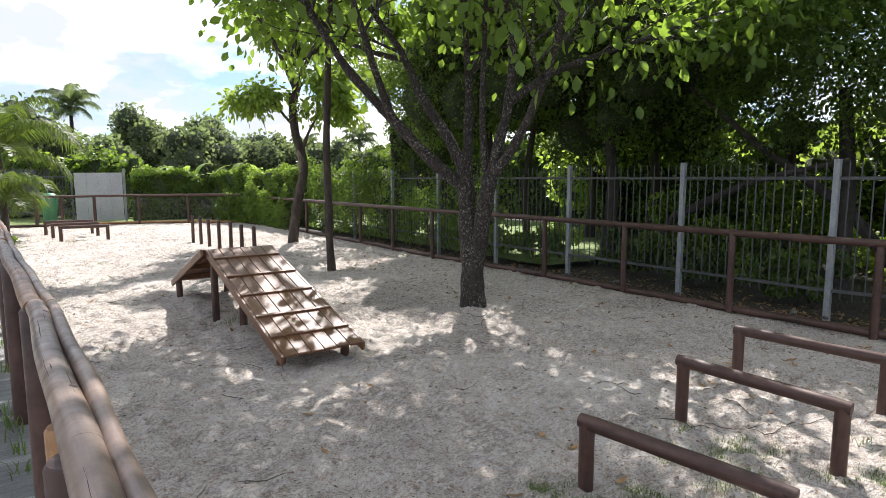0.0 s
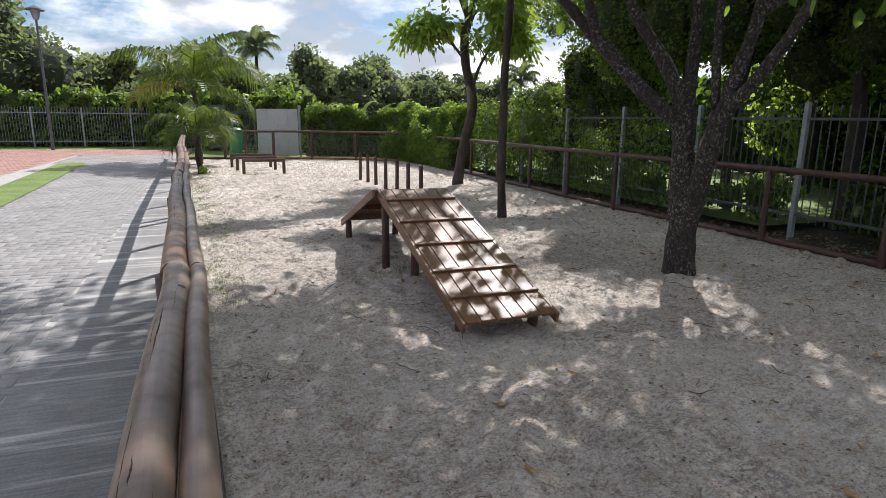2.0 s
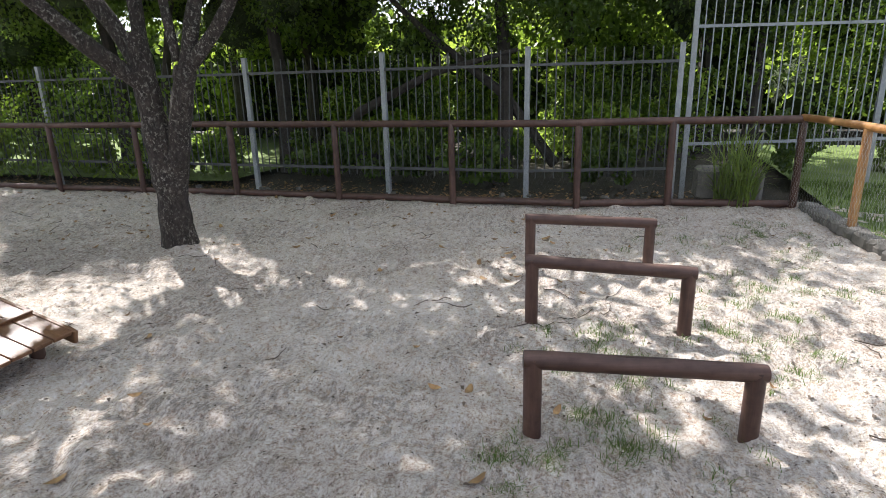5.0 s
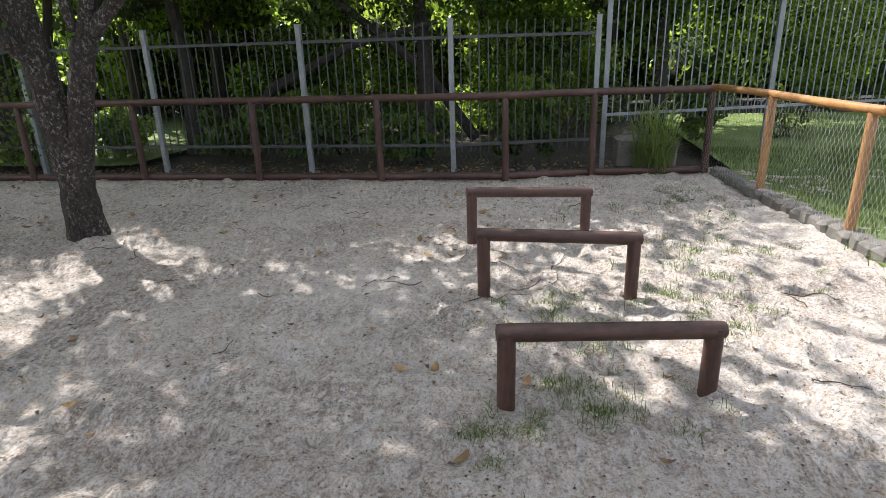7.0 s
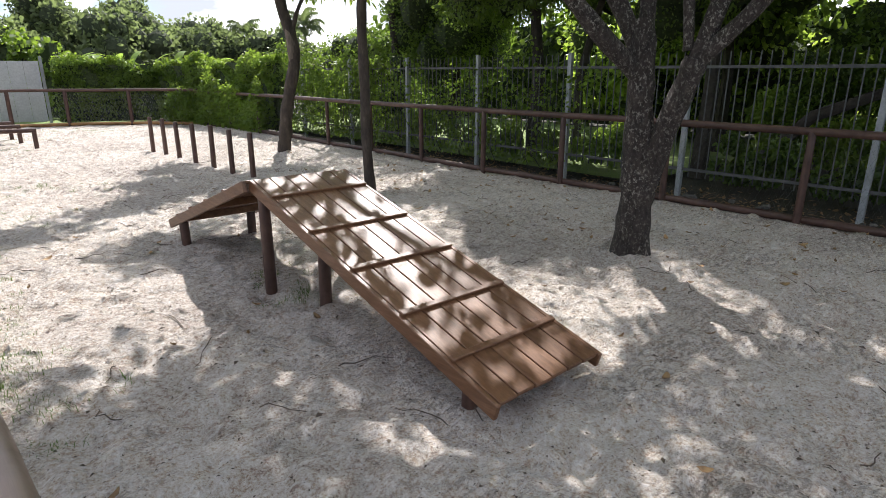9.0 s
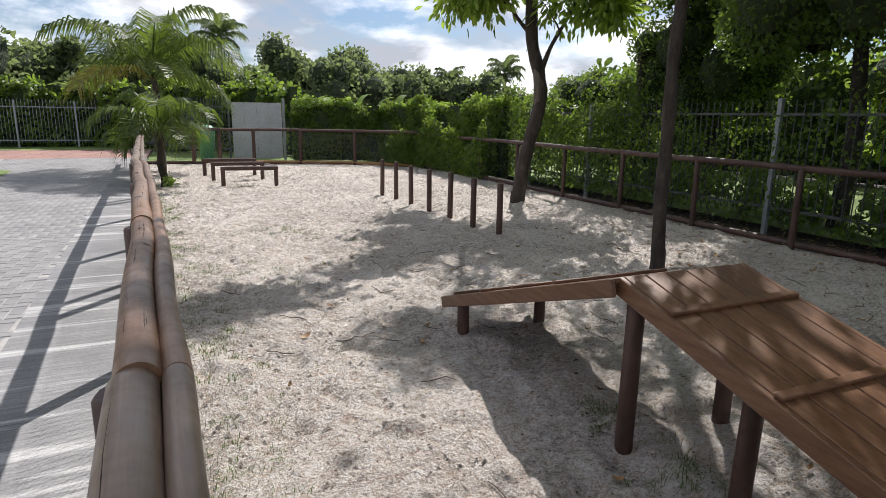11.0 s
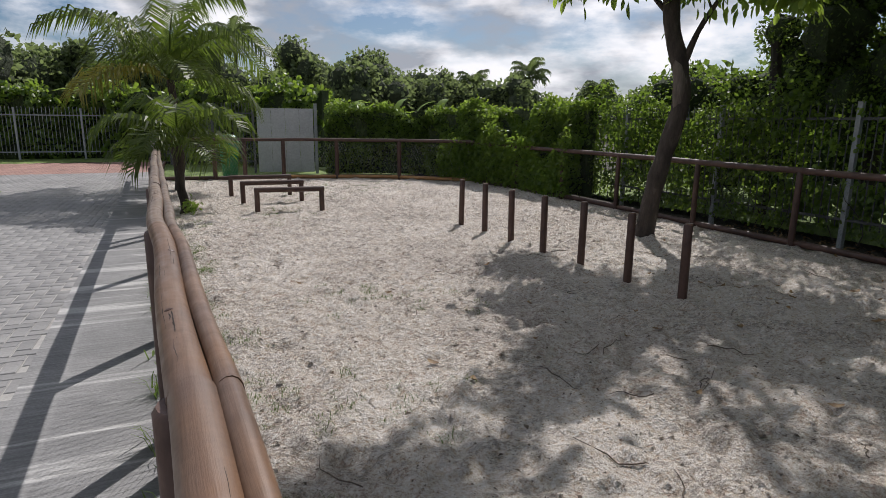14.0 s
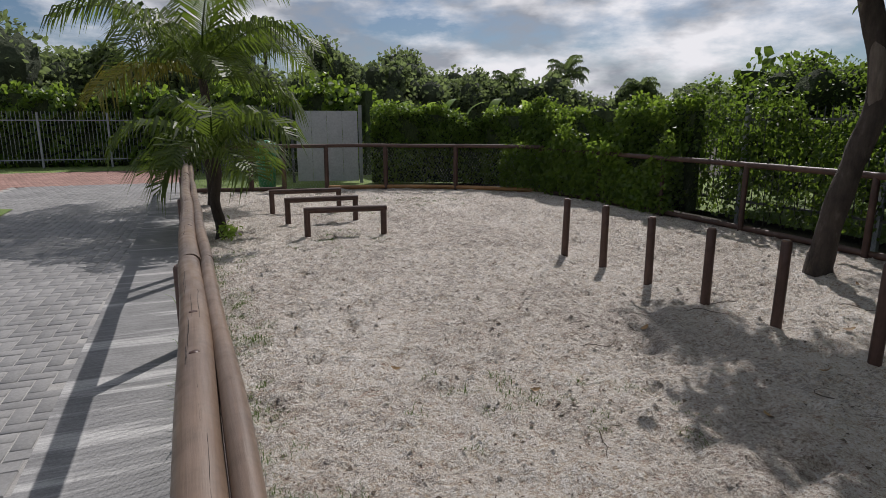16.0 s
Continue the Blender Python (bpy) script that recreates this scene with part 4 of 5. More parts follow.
yard_tree("slender_tree", "slender grey-brown tree with a straight bare trunk", (4.85, 9.5, 0),
          [(0, 0, 0), (-0.03, 0, 0.7), (-0.03, 0, 1.5), (-0.04, 0.02, 2.2), (0.0, 0, 3.0), (0.04, 0.1, 4.2), (0.1, 0.1, 5.0)],
          # Crown above the view, shaped to cast the shade needed on the sand.
          [([(0.1, 0.1, 4.8), (0.0, 0.3, 5.7), (-0.3, 0.6, 6.5)], 0.06, 0.03, 0.6),
           ([(0.1, 0.1, 4.8), (-0.5, -0.2, 5.5), (-1.3, -0.3, 6.1), (-2.0, -0.2, 6.5)], 0.05, 0.02, 0.6),
           ([(0.1, 0.1, 4.8), (0.3, 1.0, 5.6), (0.2, 2.0, 6.1), (0.0, 2.8, 6.4)], 0.05, 0.02, 0.6),
           ([(0.1, 0.1, 4.8), (0.9, 0.5, 5.8), (1.6, 0.9, 6.5), (2.2, 1.2, 7.0)], 0.05, 0.02, 0.6),
           ([(0.1, 0.1, 4.8), (0.5, -0.7, 5.6), (1.0, -1.5, 6.1)], 0.05, 0.02, 0.6),
           ([(0.0, 0.3, 5.7), (0.2, 0.0, 6.6), (0.4, 0.2, 7.6)], 0.05, 0.02, 0.6)],
          0.07, BARK_DARK, LEAF_TREE, 0.16, 2, 12, VIEW0, 2, 1.3, 0.6, 0.7, 0.28)

leaning_tree = yard_tree("drooping_leaf_tree", "leaning dark-barked tree with drooping bright green leaves", (5.95, 14.25, 0),
          [(0, 0, 0), (0.06, 0, 0.6), (0.18, 0, 1.2), (0.32, 0, 1.8), (0.28, 0.02, 2.3), (0.12, 0.05, 2.9), (0.08, 0.05, 3.8)],
          [([(0.3, 0, 2.3), (0.45, 0.0, 2.75), (0.7, 0.0, 3.2), (0.95, 0.1, 3.6)], 0.05, 0.016, 0.5),
           ([(0.18, 0.05, 2.9), (-0.1, 0.1, 3.2), (-0.35, 0.0, 3.5), (-0.6, -0.1, 3.5)], 0.045, 0.014, 0.4),
           ([(0.16, 0.05, 3.6), (0.4, -0.2, 4.0), (0.8, -0.3, 4.0), (1.05, -0.3, 3.75)], 0.05, 0.014, 0.6),
           ([(0.16, 0.05, 3.7), (0.0, 0.3, 4.5), (-0.3, 0.5, 5.3)], 0.07, 0.02, 0.5),
           # Upper limbs out of view, placed for the dapples on the sand below.
           ([(0.16, 0.05, 3.9), (0.6, 0.4, 5.0), (1.2, 0.6, 5.9), (1.7, 0.9, 6.5)], 0.06, 0.02, 0.6),
           ([(0.16, 0.05, 3.9), (-0.4, -0.3, 5.3), (-1.1, -0.6, 6.1)], 0.06, 0.02, 0.6),
           ([(0.6, 0.4, 4.8), (0.9, 1.2, 5.6), (1.1, 2.0, 6.1), (1.2, 2.7, 6.4)], 0.05, 0.02, 0.7),
           ([(0.0, 0.3, 4.5), (0.2, 1.1, 5.4), (0.1, 2.0, 6.0), (-0.1, 2.9, 6.3)], 0.05, 0.02, 0.7),
           ([(0.6, 0.4, 4.8), (1.5, 0.3, 5.0), (2.3, 0.2, 5.3)], 0.05, 0.02, 0.7),
           ([(0.0, 0.3, 4.5), (-0.3, 1.2, 5.3), (-0.6, 2.2, 5.8), (-0.9, 3.2, 6.1)], 0.05, 0.02, 0.75),
           ([(0.0, 0.3, 4.5), (0.5, 1.2, 5.1), (0.6, 2.0, 5.5), (0.7, 2.8, 5.8)], 0.05, 0.02, 0.75),
           ([(0.0, 0.3, 4.5), (0.3, 0.3, 5.8), (0.6, 0.0, 7.0)], 0.06, 0.02, 0.6)],
          0.125, BARK_DARK, LEAF_BRIGHT, 0.18, 3, 13, VIEW0, 2, 0.55, 0.42, 1.3, 0.15)


scar_u, scar_v = Vector((0.81, -0.58, 0)).normalized(), Vector((0.58, 0.81, 0)).normalized()
scar = [scar_u * (a - 0.02) - scar_v * 0.035 + Vector((0, 0, z)) for a, z in ((0.27, 1.72), (0.31, 1.85), (0.31, 2.0), (0.3, 2.15), (0.26, 2.32), (0.22, 2.45))]
part("bark_scar", Shape().tube(scar, [0.03, 0.08, 0.088, 0.085, 0.07, 0.02], 12, True, 0.08, 5), BARK_SCAR, leaning_tree, "pale healed scar in the bark")


def bush_tree(name, label, centre, size, n, leaf_mat, leaf, seed, trunk_h=0.0, core=True, bumps=26, stuff=False, inner=LEAF_CORE):
    """A crown of many leaf clumps round an uneven inner mass."""
    rng = np.random.default_rng(seed)
    c, s = np.array(centre), np.array(size)
    t = thing(name, label, "tree", (c[0], c[1], 0), kind="stuff" if stuff else "")
    d = rng.normal(size=(bumps, 3))
    d /= np.linalg.norm(d, axis=1, keepdims=True)
    bc = d * s * rng.uniform(0.35, 0.85, (bumps, 1))
    br = s.mean() * rng.uniform(0.22, 0.42, bumps)
    idx = rng.integers(0, bumps, n)
    dd = rng.normal(size=(n, 3))
    dd /= np.linalg.norm(dd, axis=1, keepdims=True)
    p = bc[idx] + dd * br[idx][:, None] * rng.uniform(0.75, 1.08, (n, 1))
    off = np.array([0, 0, c[2]])
    p = p + off
    keep = p[:, 2] > 0.02
    ob = new("crown", leaves("crown", p[keep], leaf, leaf_mat, seed, dd[keep], 0.3, 0.6))
    ob.parent = t
    # Opaque lumps added inside the crown to stop sky and sun.
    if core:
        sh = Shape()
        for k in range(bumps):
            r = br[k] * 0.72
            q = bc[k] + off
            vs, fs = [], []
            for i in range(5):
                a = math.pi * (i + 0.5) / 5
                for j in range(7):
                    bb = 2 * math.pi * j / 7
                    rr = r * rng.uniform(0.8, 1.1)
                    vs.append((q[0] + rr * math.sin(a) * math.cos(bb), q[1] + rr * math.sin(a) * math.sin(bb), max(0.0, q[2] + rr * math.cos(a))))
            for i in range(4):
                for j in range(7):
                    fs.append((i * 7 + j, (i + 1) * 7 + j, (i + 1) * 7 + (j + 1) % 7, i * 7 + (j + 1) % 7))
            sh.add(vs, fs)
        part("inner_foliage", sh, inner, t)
    if trunk_h:
        part("trunk", Shape().tube([(0, 0, -0.1), (0.1, 0, trunk_h * 0.5), (0, 0.1, trunk_h)], [0.15, 0.12, 0.09], 8), BARK_FAR, t)
    return t


# dense shade trees behind the steel fence
for k, (x, y, z, sx, sy, sz, n, leaf, core) in enumerate((
        (10.5, 3.4, 4.2, 2.2, 2.8, 2.3, 56000, 0.068, False), (10.0, 7.4, 4.4, 2.2, 2.6, 2.4, 56000, 0.068, True),
        (9.5, 10.6, 4.4, 2.5, 2.6, 2.5, 42000, 0.085, True), (11.6, -0.6, 4.3, 2.3, 2.4, 2.5, 26000, 0.085, True),
        (10.6, 14.2, 3.0, 1.7, 2.0, 1.8, 30000, 0.068, True), (10.9, 18.0, 1.7, 1.4, 2.0, 1.1, 16000, 0.075, True),
        (13.0, 8.5, 4.6, 2.3, 3.4, 3.0, 12000, 0.14, True), (13.2, 2.6, 4.6, 2.3, 3.4, 3.0, 12000, 0.14, False),
        # Canopy mostly above the view, added to shade the sand near the fence.
        (9.7, 15.4, 4.7, 1.7, 2.2, 0.8, 9000, 0.09, False),
        # Tall crowns added high behind to keep sun off the trees in front.
        (13.6, 0.0, 7.4, 2.6, 3.4, 2.2, 9000, 0.17, False), (13.6, 5.6, 7.6, 2.6, 3.2, 2.3, 9000, 0.17, False),
        (13.4, 10.8, 7.2, 2.4, 3.0, 2.3, 9000, 0.17, False))):
    bush_tree("boundary_tree", "dense shade-darkened tree leaning over the steel fence", (x, y, z), (sx, sy, sz), n, LEAF_DARK, leaf, 100 + k, min(3.0, z), core, 42)
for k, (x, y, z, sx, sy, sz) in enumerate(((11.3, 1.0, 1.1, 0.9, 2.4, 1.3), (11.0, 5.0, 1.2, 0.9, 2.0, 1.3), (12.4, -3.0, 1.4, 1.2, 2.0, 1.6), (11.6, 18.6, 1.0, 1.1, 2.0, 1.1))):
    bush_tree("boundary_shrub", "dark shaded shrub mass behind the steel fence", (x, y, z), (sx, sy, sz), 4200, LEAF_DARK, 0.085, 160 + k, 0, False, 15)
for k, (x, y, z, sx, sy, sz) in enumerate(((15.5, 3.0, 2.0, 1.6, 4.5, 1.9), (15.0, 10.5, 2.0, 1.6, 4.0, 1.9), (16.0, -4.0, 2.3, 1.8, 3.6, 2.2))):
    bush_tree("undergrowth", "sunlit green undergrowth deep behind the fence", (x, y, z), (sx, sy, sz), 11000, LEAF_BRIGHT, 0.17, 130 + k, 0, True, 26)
for k, (x, y, z) in enumerate(((12.2, 3.0, 0.45), (13.1, 2.7, 0.6), (12.7, 4.3, 0.5), (11.9, 1.7, 0.45), (11.7, 5.7, 0.45), (12.9, 1.0, 0.6), (12.3, 7.1, 0.5), (13.2, 5.7, 0.6))):
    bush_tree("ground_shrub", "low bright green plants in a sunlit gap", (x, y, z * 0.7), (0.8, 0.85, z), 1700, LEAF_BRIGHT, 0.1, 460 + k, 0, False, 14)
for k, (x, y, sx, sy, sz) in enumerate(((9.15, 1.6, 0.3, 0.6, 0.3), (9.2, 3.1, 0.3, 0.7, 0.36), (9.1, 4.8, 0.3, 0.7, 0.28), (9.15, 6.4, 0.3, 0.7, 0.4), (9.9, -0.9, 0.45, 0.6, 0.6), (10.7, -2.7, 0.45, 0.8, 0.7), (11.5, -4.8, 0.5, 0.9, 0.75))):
    bush_tree("low_shrub", "low shade-darkened plants at the foot of the steel fence", (x, y, sz * 0.8), (sx, sy, sz), 1300, LEAF_DARK, 0.09, 420 + k, 0, False, 12)
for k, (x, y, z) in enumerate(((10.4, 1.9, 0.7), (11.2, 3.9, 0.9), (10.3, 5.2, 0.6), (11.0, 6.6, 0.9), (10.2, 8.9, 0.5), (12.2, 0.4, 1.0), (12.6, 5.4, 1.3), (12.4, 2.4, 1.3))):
    # Bright leaf colour carries the sun here, since trees shade most of it.
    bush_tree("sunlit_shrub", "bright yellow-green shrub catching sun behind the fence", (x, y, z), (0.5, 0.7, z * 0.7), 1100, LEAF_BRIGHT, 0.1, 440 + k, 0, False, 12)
# Solid shrubs added to keep the sun off the creeper in front.
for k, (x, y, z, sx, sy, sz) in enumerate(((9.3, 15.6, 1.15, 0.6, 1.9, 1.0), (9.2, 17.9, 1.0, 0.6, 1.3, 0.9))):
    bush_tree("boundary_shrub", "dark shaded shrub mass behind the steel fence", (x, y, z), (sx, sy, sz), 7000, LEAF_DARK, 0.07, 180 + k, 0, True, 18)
# leaning dark boughs seen between the bars
for k, (p, q, r, s) in enumerate((((10.2, 6.8, 0.0), (9.9, 5.8, 1.0), (9.7, 4.4, 1.6), (9.5, 3.0, 1.9)), ((11.0, 2.6, 0.0), (10.6, 3.4, 1.2), (10.2, 4.6, 2.2), (9.8, 5.6, 3.2)), ((10.4, 10.2, 0.0), (10.1, 10.0, 1.5), (9.8, 9.4, 2.8), (9.6, 8.8, 3.8)))):
    bough = Shape().tube([p, q, r, s], [0.1, 0.085, 0.06, 0.03], 9, True, 0.12, k)
    solid("leaning_bough", bough, BARK_FAR, "dark leaning tree bough behind the steel fence", "branch")


def vine_hedge(name, label, line, h0, h1, thick, n, seed, mat=LEAF_VINE, leaf=0.1, core=True, ragged=0.16):
    """Creeper leaves hanging over both faces and the top of a fence line."""
    rng = np.random.default_rng(seed)
    t = thing(name, label, "hedge", (line[0][0], line[0][1], 0))
    p = [np.array(q, dtype=float) for q in line]
    seg = [np.linalg.norm(b - a) for a, b in zip(p, p[1:])]
    acc = np.concatenate([[0], np.cumsum(seg)])
    s = rng.uniform(0, acc[-1], n)
    cx, cy = np.interp(s, acc, [q[0] for q in p]), np.interp(s, acc, [q[1] for q in p])
    k = np.clip(np.searchsorted(acc, s) - 1, 0, len(seg) - 1)
    dirs = np.array([(b - a) / np.linalg.norm(b - a) for a, b in zip(p, p[1:])])[k]
    nrm = np.stack([-dirs[:, 1], dirs[:, 0]], 1)
    top = h1 + ragged * (np.sin(s * 1.7 + seed) * 0.5 + np.sin(s * 4.3 + 1) * 0.35 + rng.normal(size=n) * 0.25)
    z = h0 + (top - h0) * np.power(rng.uniform(0, 1, n), 0.8)
    sidev = rng.choice([-1.0, 1.0], n)
    bulge = thick * (0.7 + 0.35 * np.sin(s * 2.3 + z * 3.1) + 0.3 * np.sin(s * 5.9 - z * 4.7))
    nearest_top = np.clip((top - z) / 0.25, 0, 1)
    off = sidev * bulge * np.sqrt(nearest_top) + rng.normal(size=n) * 0.03
    pos = np.stack([cx + nrm[:, 0] * off - line[0][0], cy + nrm[:, 1] * off - line[0][1], z], 1)
    nv = np.stack([nrm[:, 0] * sidev, nrm[:, 1] * sidev, 0.5 - nearest_top * 0.9], 1)
    ob = new("foliage", leaves("foliage", pos, leaf, mat, seed, nv * 0.8, 0.55, 0.75))
    ob.parent = t
    # Added opaque slab in the inner-shade colour, so no sky shows through.
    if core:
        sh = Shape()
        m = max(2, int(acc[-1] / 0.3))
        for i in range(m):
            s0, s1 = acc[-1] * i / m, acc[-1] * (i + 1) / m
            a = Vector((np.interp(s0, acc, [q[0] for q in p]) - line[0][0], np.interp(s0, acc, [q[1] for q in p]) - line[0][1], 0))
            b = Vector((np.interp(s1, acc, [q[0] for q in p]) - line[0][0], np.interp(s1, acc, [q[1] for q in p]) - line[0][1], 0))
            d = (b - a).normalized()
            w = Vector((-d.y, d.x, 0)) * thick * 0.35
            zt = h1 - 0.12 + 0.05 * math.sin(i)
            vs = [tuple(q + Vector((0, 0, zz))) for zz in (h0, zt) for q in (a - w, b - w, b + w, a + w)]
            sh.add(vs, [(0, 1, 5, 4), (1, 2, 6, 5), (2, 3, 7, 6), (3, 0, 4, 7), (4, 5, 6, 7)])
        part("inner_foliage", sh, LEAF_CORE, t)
    else:
        for _ in range(max(6, int(acc[-1] * 3))):
            s0, zt = rng.uniform(0, acc[-1]), h1 * rng.uniform(0.5, 0.95)
            pts = []
            for i in range(8):
                s1 = s0 + 0.12 * math.sin(i * 0.9 + s0 * 5) + 0.03 * i
                pts.append((np.interp(s1, acc, [q[0] for q in p]) - line[0][0] + 0.04 * math.sin(i * 1.3 + s0), np.interp(s1, acc, [q[1] for q in p]) - line[0][1], zt * i / 7))
            part("stem", Shape().tube(pts, [0.007 - 0.0006 * i for i in range(8)], 5), BARK_FAR, t)
    return t


vine_hedge("vine_hedge", "bright green creeper covering the boundary fence", [(7.9, 18.2), (7.75, 20.0), (7.45, 22.5), (6.6, 24.2), (5.3, 24.9), (3.75, 25.4)], 0.03, 1.93, 0.3, 44000, 201, LEAF_VINE, 0.08, True, 0.26)
# Same creeper in the shaded leaf colour, so the fence there reads darker.
vine_hedge("hanging_creeper", "creeper hanging in patches on the steel fence", [(8.1, 13.6), (8.1, 16.0), (7.95, 18.6)], 0.05, 1.95, 0.17, 7500, 202, LEAF_DARK, 0.075, False, 0.5)
vine_hedge("thin_creeper", "thin creeper stems and leaves on the steel fence", [(8.12, 8.2), (8.12, 11.0), (8.1, 13.8)], 0.05, 1.7, 0.12, 2400, 206, LEAF_VINE, 0.07, False, 0.6)
vine_hedge("street_vine", "tangled creeper behind the street fence", [(-24, 34.6), (-12, 34.4), (-3, 34.0), (2.0, 29.5), (4.2, 27.4)], 0.05, 2.6, 0.6, 26000, 203, LEAF_VINE, 0.2, True, 0.4)
# Added thicket, blocks the bright horizon left between the trees.
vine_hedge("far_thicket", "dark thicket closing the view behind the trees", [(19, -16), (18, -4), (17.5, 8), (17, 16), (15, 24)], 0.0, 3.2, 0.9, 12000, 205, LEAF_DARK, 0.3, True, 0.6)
vine_hedge("rail_creeper", "creeper climbing over the boundary rail", [(7.22, 18.0), (7.12, 20.0), (6.88, 21.85), (6.2, 22.6)], 0.02, 1.12, 0.06, 7500, 204, LEAF_VINE, 0.085, False, 0.5)

# far wood line
rng0 = random.Random(77)
for k in range(54):
    a = -30 + 2.9 * k
    dist = 58 + rng0.uniform(-6, 16)
    x, y = dist * math.sin(radians(a)), dist * math.cos(radians(a))
    h = rng0.uniform(4.4, 6.6) * (1.0 if a < 20 else 0.82)
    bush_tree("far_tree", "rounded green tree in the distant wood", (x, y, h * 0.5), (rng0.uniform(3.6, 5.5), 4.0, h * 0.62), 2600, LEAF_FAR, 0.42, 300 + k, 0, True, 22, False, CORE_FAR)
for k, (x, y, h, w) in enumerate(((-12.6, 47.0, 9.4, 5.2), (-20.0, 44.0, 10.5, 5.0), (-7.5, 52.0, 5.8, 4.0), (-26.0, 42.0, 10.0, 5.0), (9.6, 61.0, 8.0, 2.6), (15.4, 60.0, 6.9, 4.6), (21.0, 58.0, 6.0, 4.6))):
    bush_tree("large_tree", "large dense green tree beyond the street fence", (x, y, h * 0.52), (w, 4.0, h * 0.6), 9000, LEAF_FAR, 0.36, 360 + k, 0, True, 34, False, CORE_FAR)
for k, (x, y) in enumerate(((8.9, 8.4), (9.0, 9.6), (8.8, 10.8), (9.1, 12.0), (8.9, 13.2), (9.2, 14.4), (9.0, 3.6), (9.4, 6.0))):
    bush_tree("bright_shrub", "low bright green sunlit plant behind the fence", (x, y, 0.35), (0.45, 0.7, 0.4), 900, LEAF_VINE, 0.11, 380 + k, 0, False, 12)


# ---------- palms ----------
def palm(name, label, base, trunk_h, r, fronds, length, leaflet, mat, old_mat, seed, lift=1.0, old=0.25, scale_w=1.0, droopy=0.55):
    rnd = random.Random(seed)
    t = thing(name, label, "palm", base)
    rings = []
    n = 16
    for i in range(n + 1):
        z = -0.1 + (trunk_h + 0.1) * i / n
        rings.append((Vector((0.03 * math.sin(i * 0.6), 0.02 * i / n, z)), r * (1.35 - 0.45 * i / n + (0.06 if i % 2 else 0))))
    part("trunk", Shape().tube([p for p, _ in rings], [q for _, q in rings], 12), BARK_DARK, t)
    top = rings[-1][0]
    for k in range(fronds):
        az = 2.399963 * k + rnd.uniform(-0.2, 0.2)
        f = k / fronds
        el = radians(82 - 95 * f * lift + rnd.uniform(-8, 8))
        ln = length * rnd.uniform(0.85, 1.1) * (0.75 + 0.25 * math.sin(math.pi * min(1, f + 0.25)))
        h = Vector((math.cos(az), math.sin(az), 0))
        pts, p, e = [], top.copy(), el
        m = 14
        for i in range(m + 1):
            pts.append(p.copy())
            p = p + (h * math.cos(e) + Vector((0, 0, math.sin(e)))) * ln / m
            e -= droopy * (1.4 * i / m + 0.35) * 2.2 / m * (1.2 if el > 0.5 else 0.8)
        sh = Shape().tube(pts, [0.016 * scale_w * (1 - 0.85 * i / m) + 0.002 for i in range(m + 1)], 5, False)
        v, q = list(sh.v), [f4 for f4 in sh.f if len(f4) == 4]
        cnt = int(ln * 19)
        for j in range(cnt):
            u = 0.14 + 0.86 * j / cnt
            i = min(int(u * m), m - 1)
            c = pts[i].lerp(pts[i + 1], u * m - i)
            tan = (pts[i + 1] - pts[i]).normalized()
            side = tan.cross(Vector((0, 0, 1)))
            side = side.normalized() if side.length > 0.01 else Vector((-h.y, h.x, 0))
            up = side.cross(tan)
            ll = leaflet * (0.45 + 0.75 * math.sin(math.pi * (0.12 + 0.8 * u))) * rnd.uniform(0.85, 1.1)
            for sg in (-1, 1):
                d = (side * sg * 0.85 + tan * 0.55 + up * rnd.uniform(0.05, 0.35)).normalized()
                w = tan * (0.019 * scale_w)
                mid = c + d * ll * 0.5
                tip = c + d * ll * 0.92 + Vector((0, 0, -ll * rnd.uniform(0.35, 0.75)))
                o = len(v)
                v += [tuple(c - w * 0.6), tuple(c + w * 0.6), tuple(mid + w), tuple(mid - w), tuple(tip)]
                q += [(o, o + 1, o + 2, o + 3), (o + 3, o + 2, o + 4, o + 4)]
        me = bpy.data.meshes.new("frond")
        me.from_pydata(v, [], [tuple(dict.fromkeys(x)) for x in q])
        me.materials.append(old_mat if (f > 1 - old and rnd.random() < 0.55) else mat)
        part("frond", me, mat, t)
    return t


palm("feather_palm", "tall feathery palm with arching yellow-green fronds", (-0.25, 22.3, 0), 2.4, 0.08, 14, 2.8, 0.75, LEAF_PALM, LEAF_YELLOW, 21, 0.82, 0.2, 1.2, 0.72)
palm("young_palm", "young palm with drooping fronds beside the rail", (-0.13, 18.75, 0), 1.12, 0.06, 13, 1.45, 0.55, LEAF_PALM, LEAF_PALM, 22, 0.95, 0.1, 1.1, 0.85)
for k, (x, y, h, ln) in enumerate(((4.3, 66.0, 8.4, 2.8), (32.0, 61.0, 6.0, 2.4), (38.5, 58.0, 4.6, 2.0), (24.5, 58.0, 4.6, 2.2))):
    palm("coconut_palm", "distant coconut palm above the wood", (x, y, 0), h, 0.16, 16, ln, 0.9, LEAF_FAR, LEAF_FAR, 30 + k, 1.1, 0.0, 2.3)

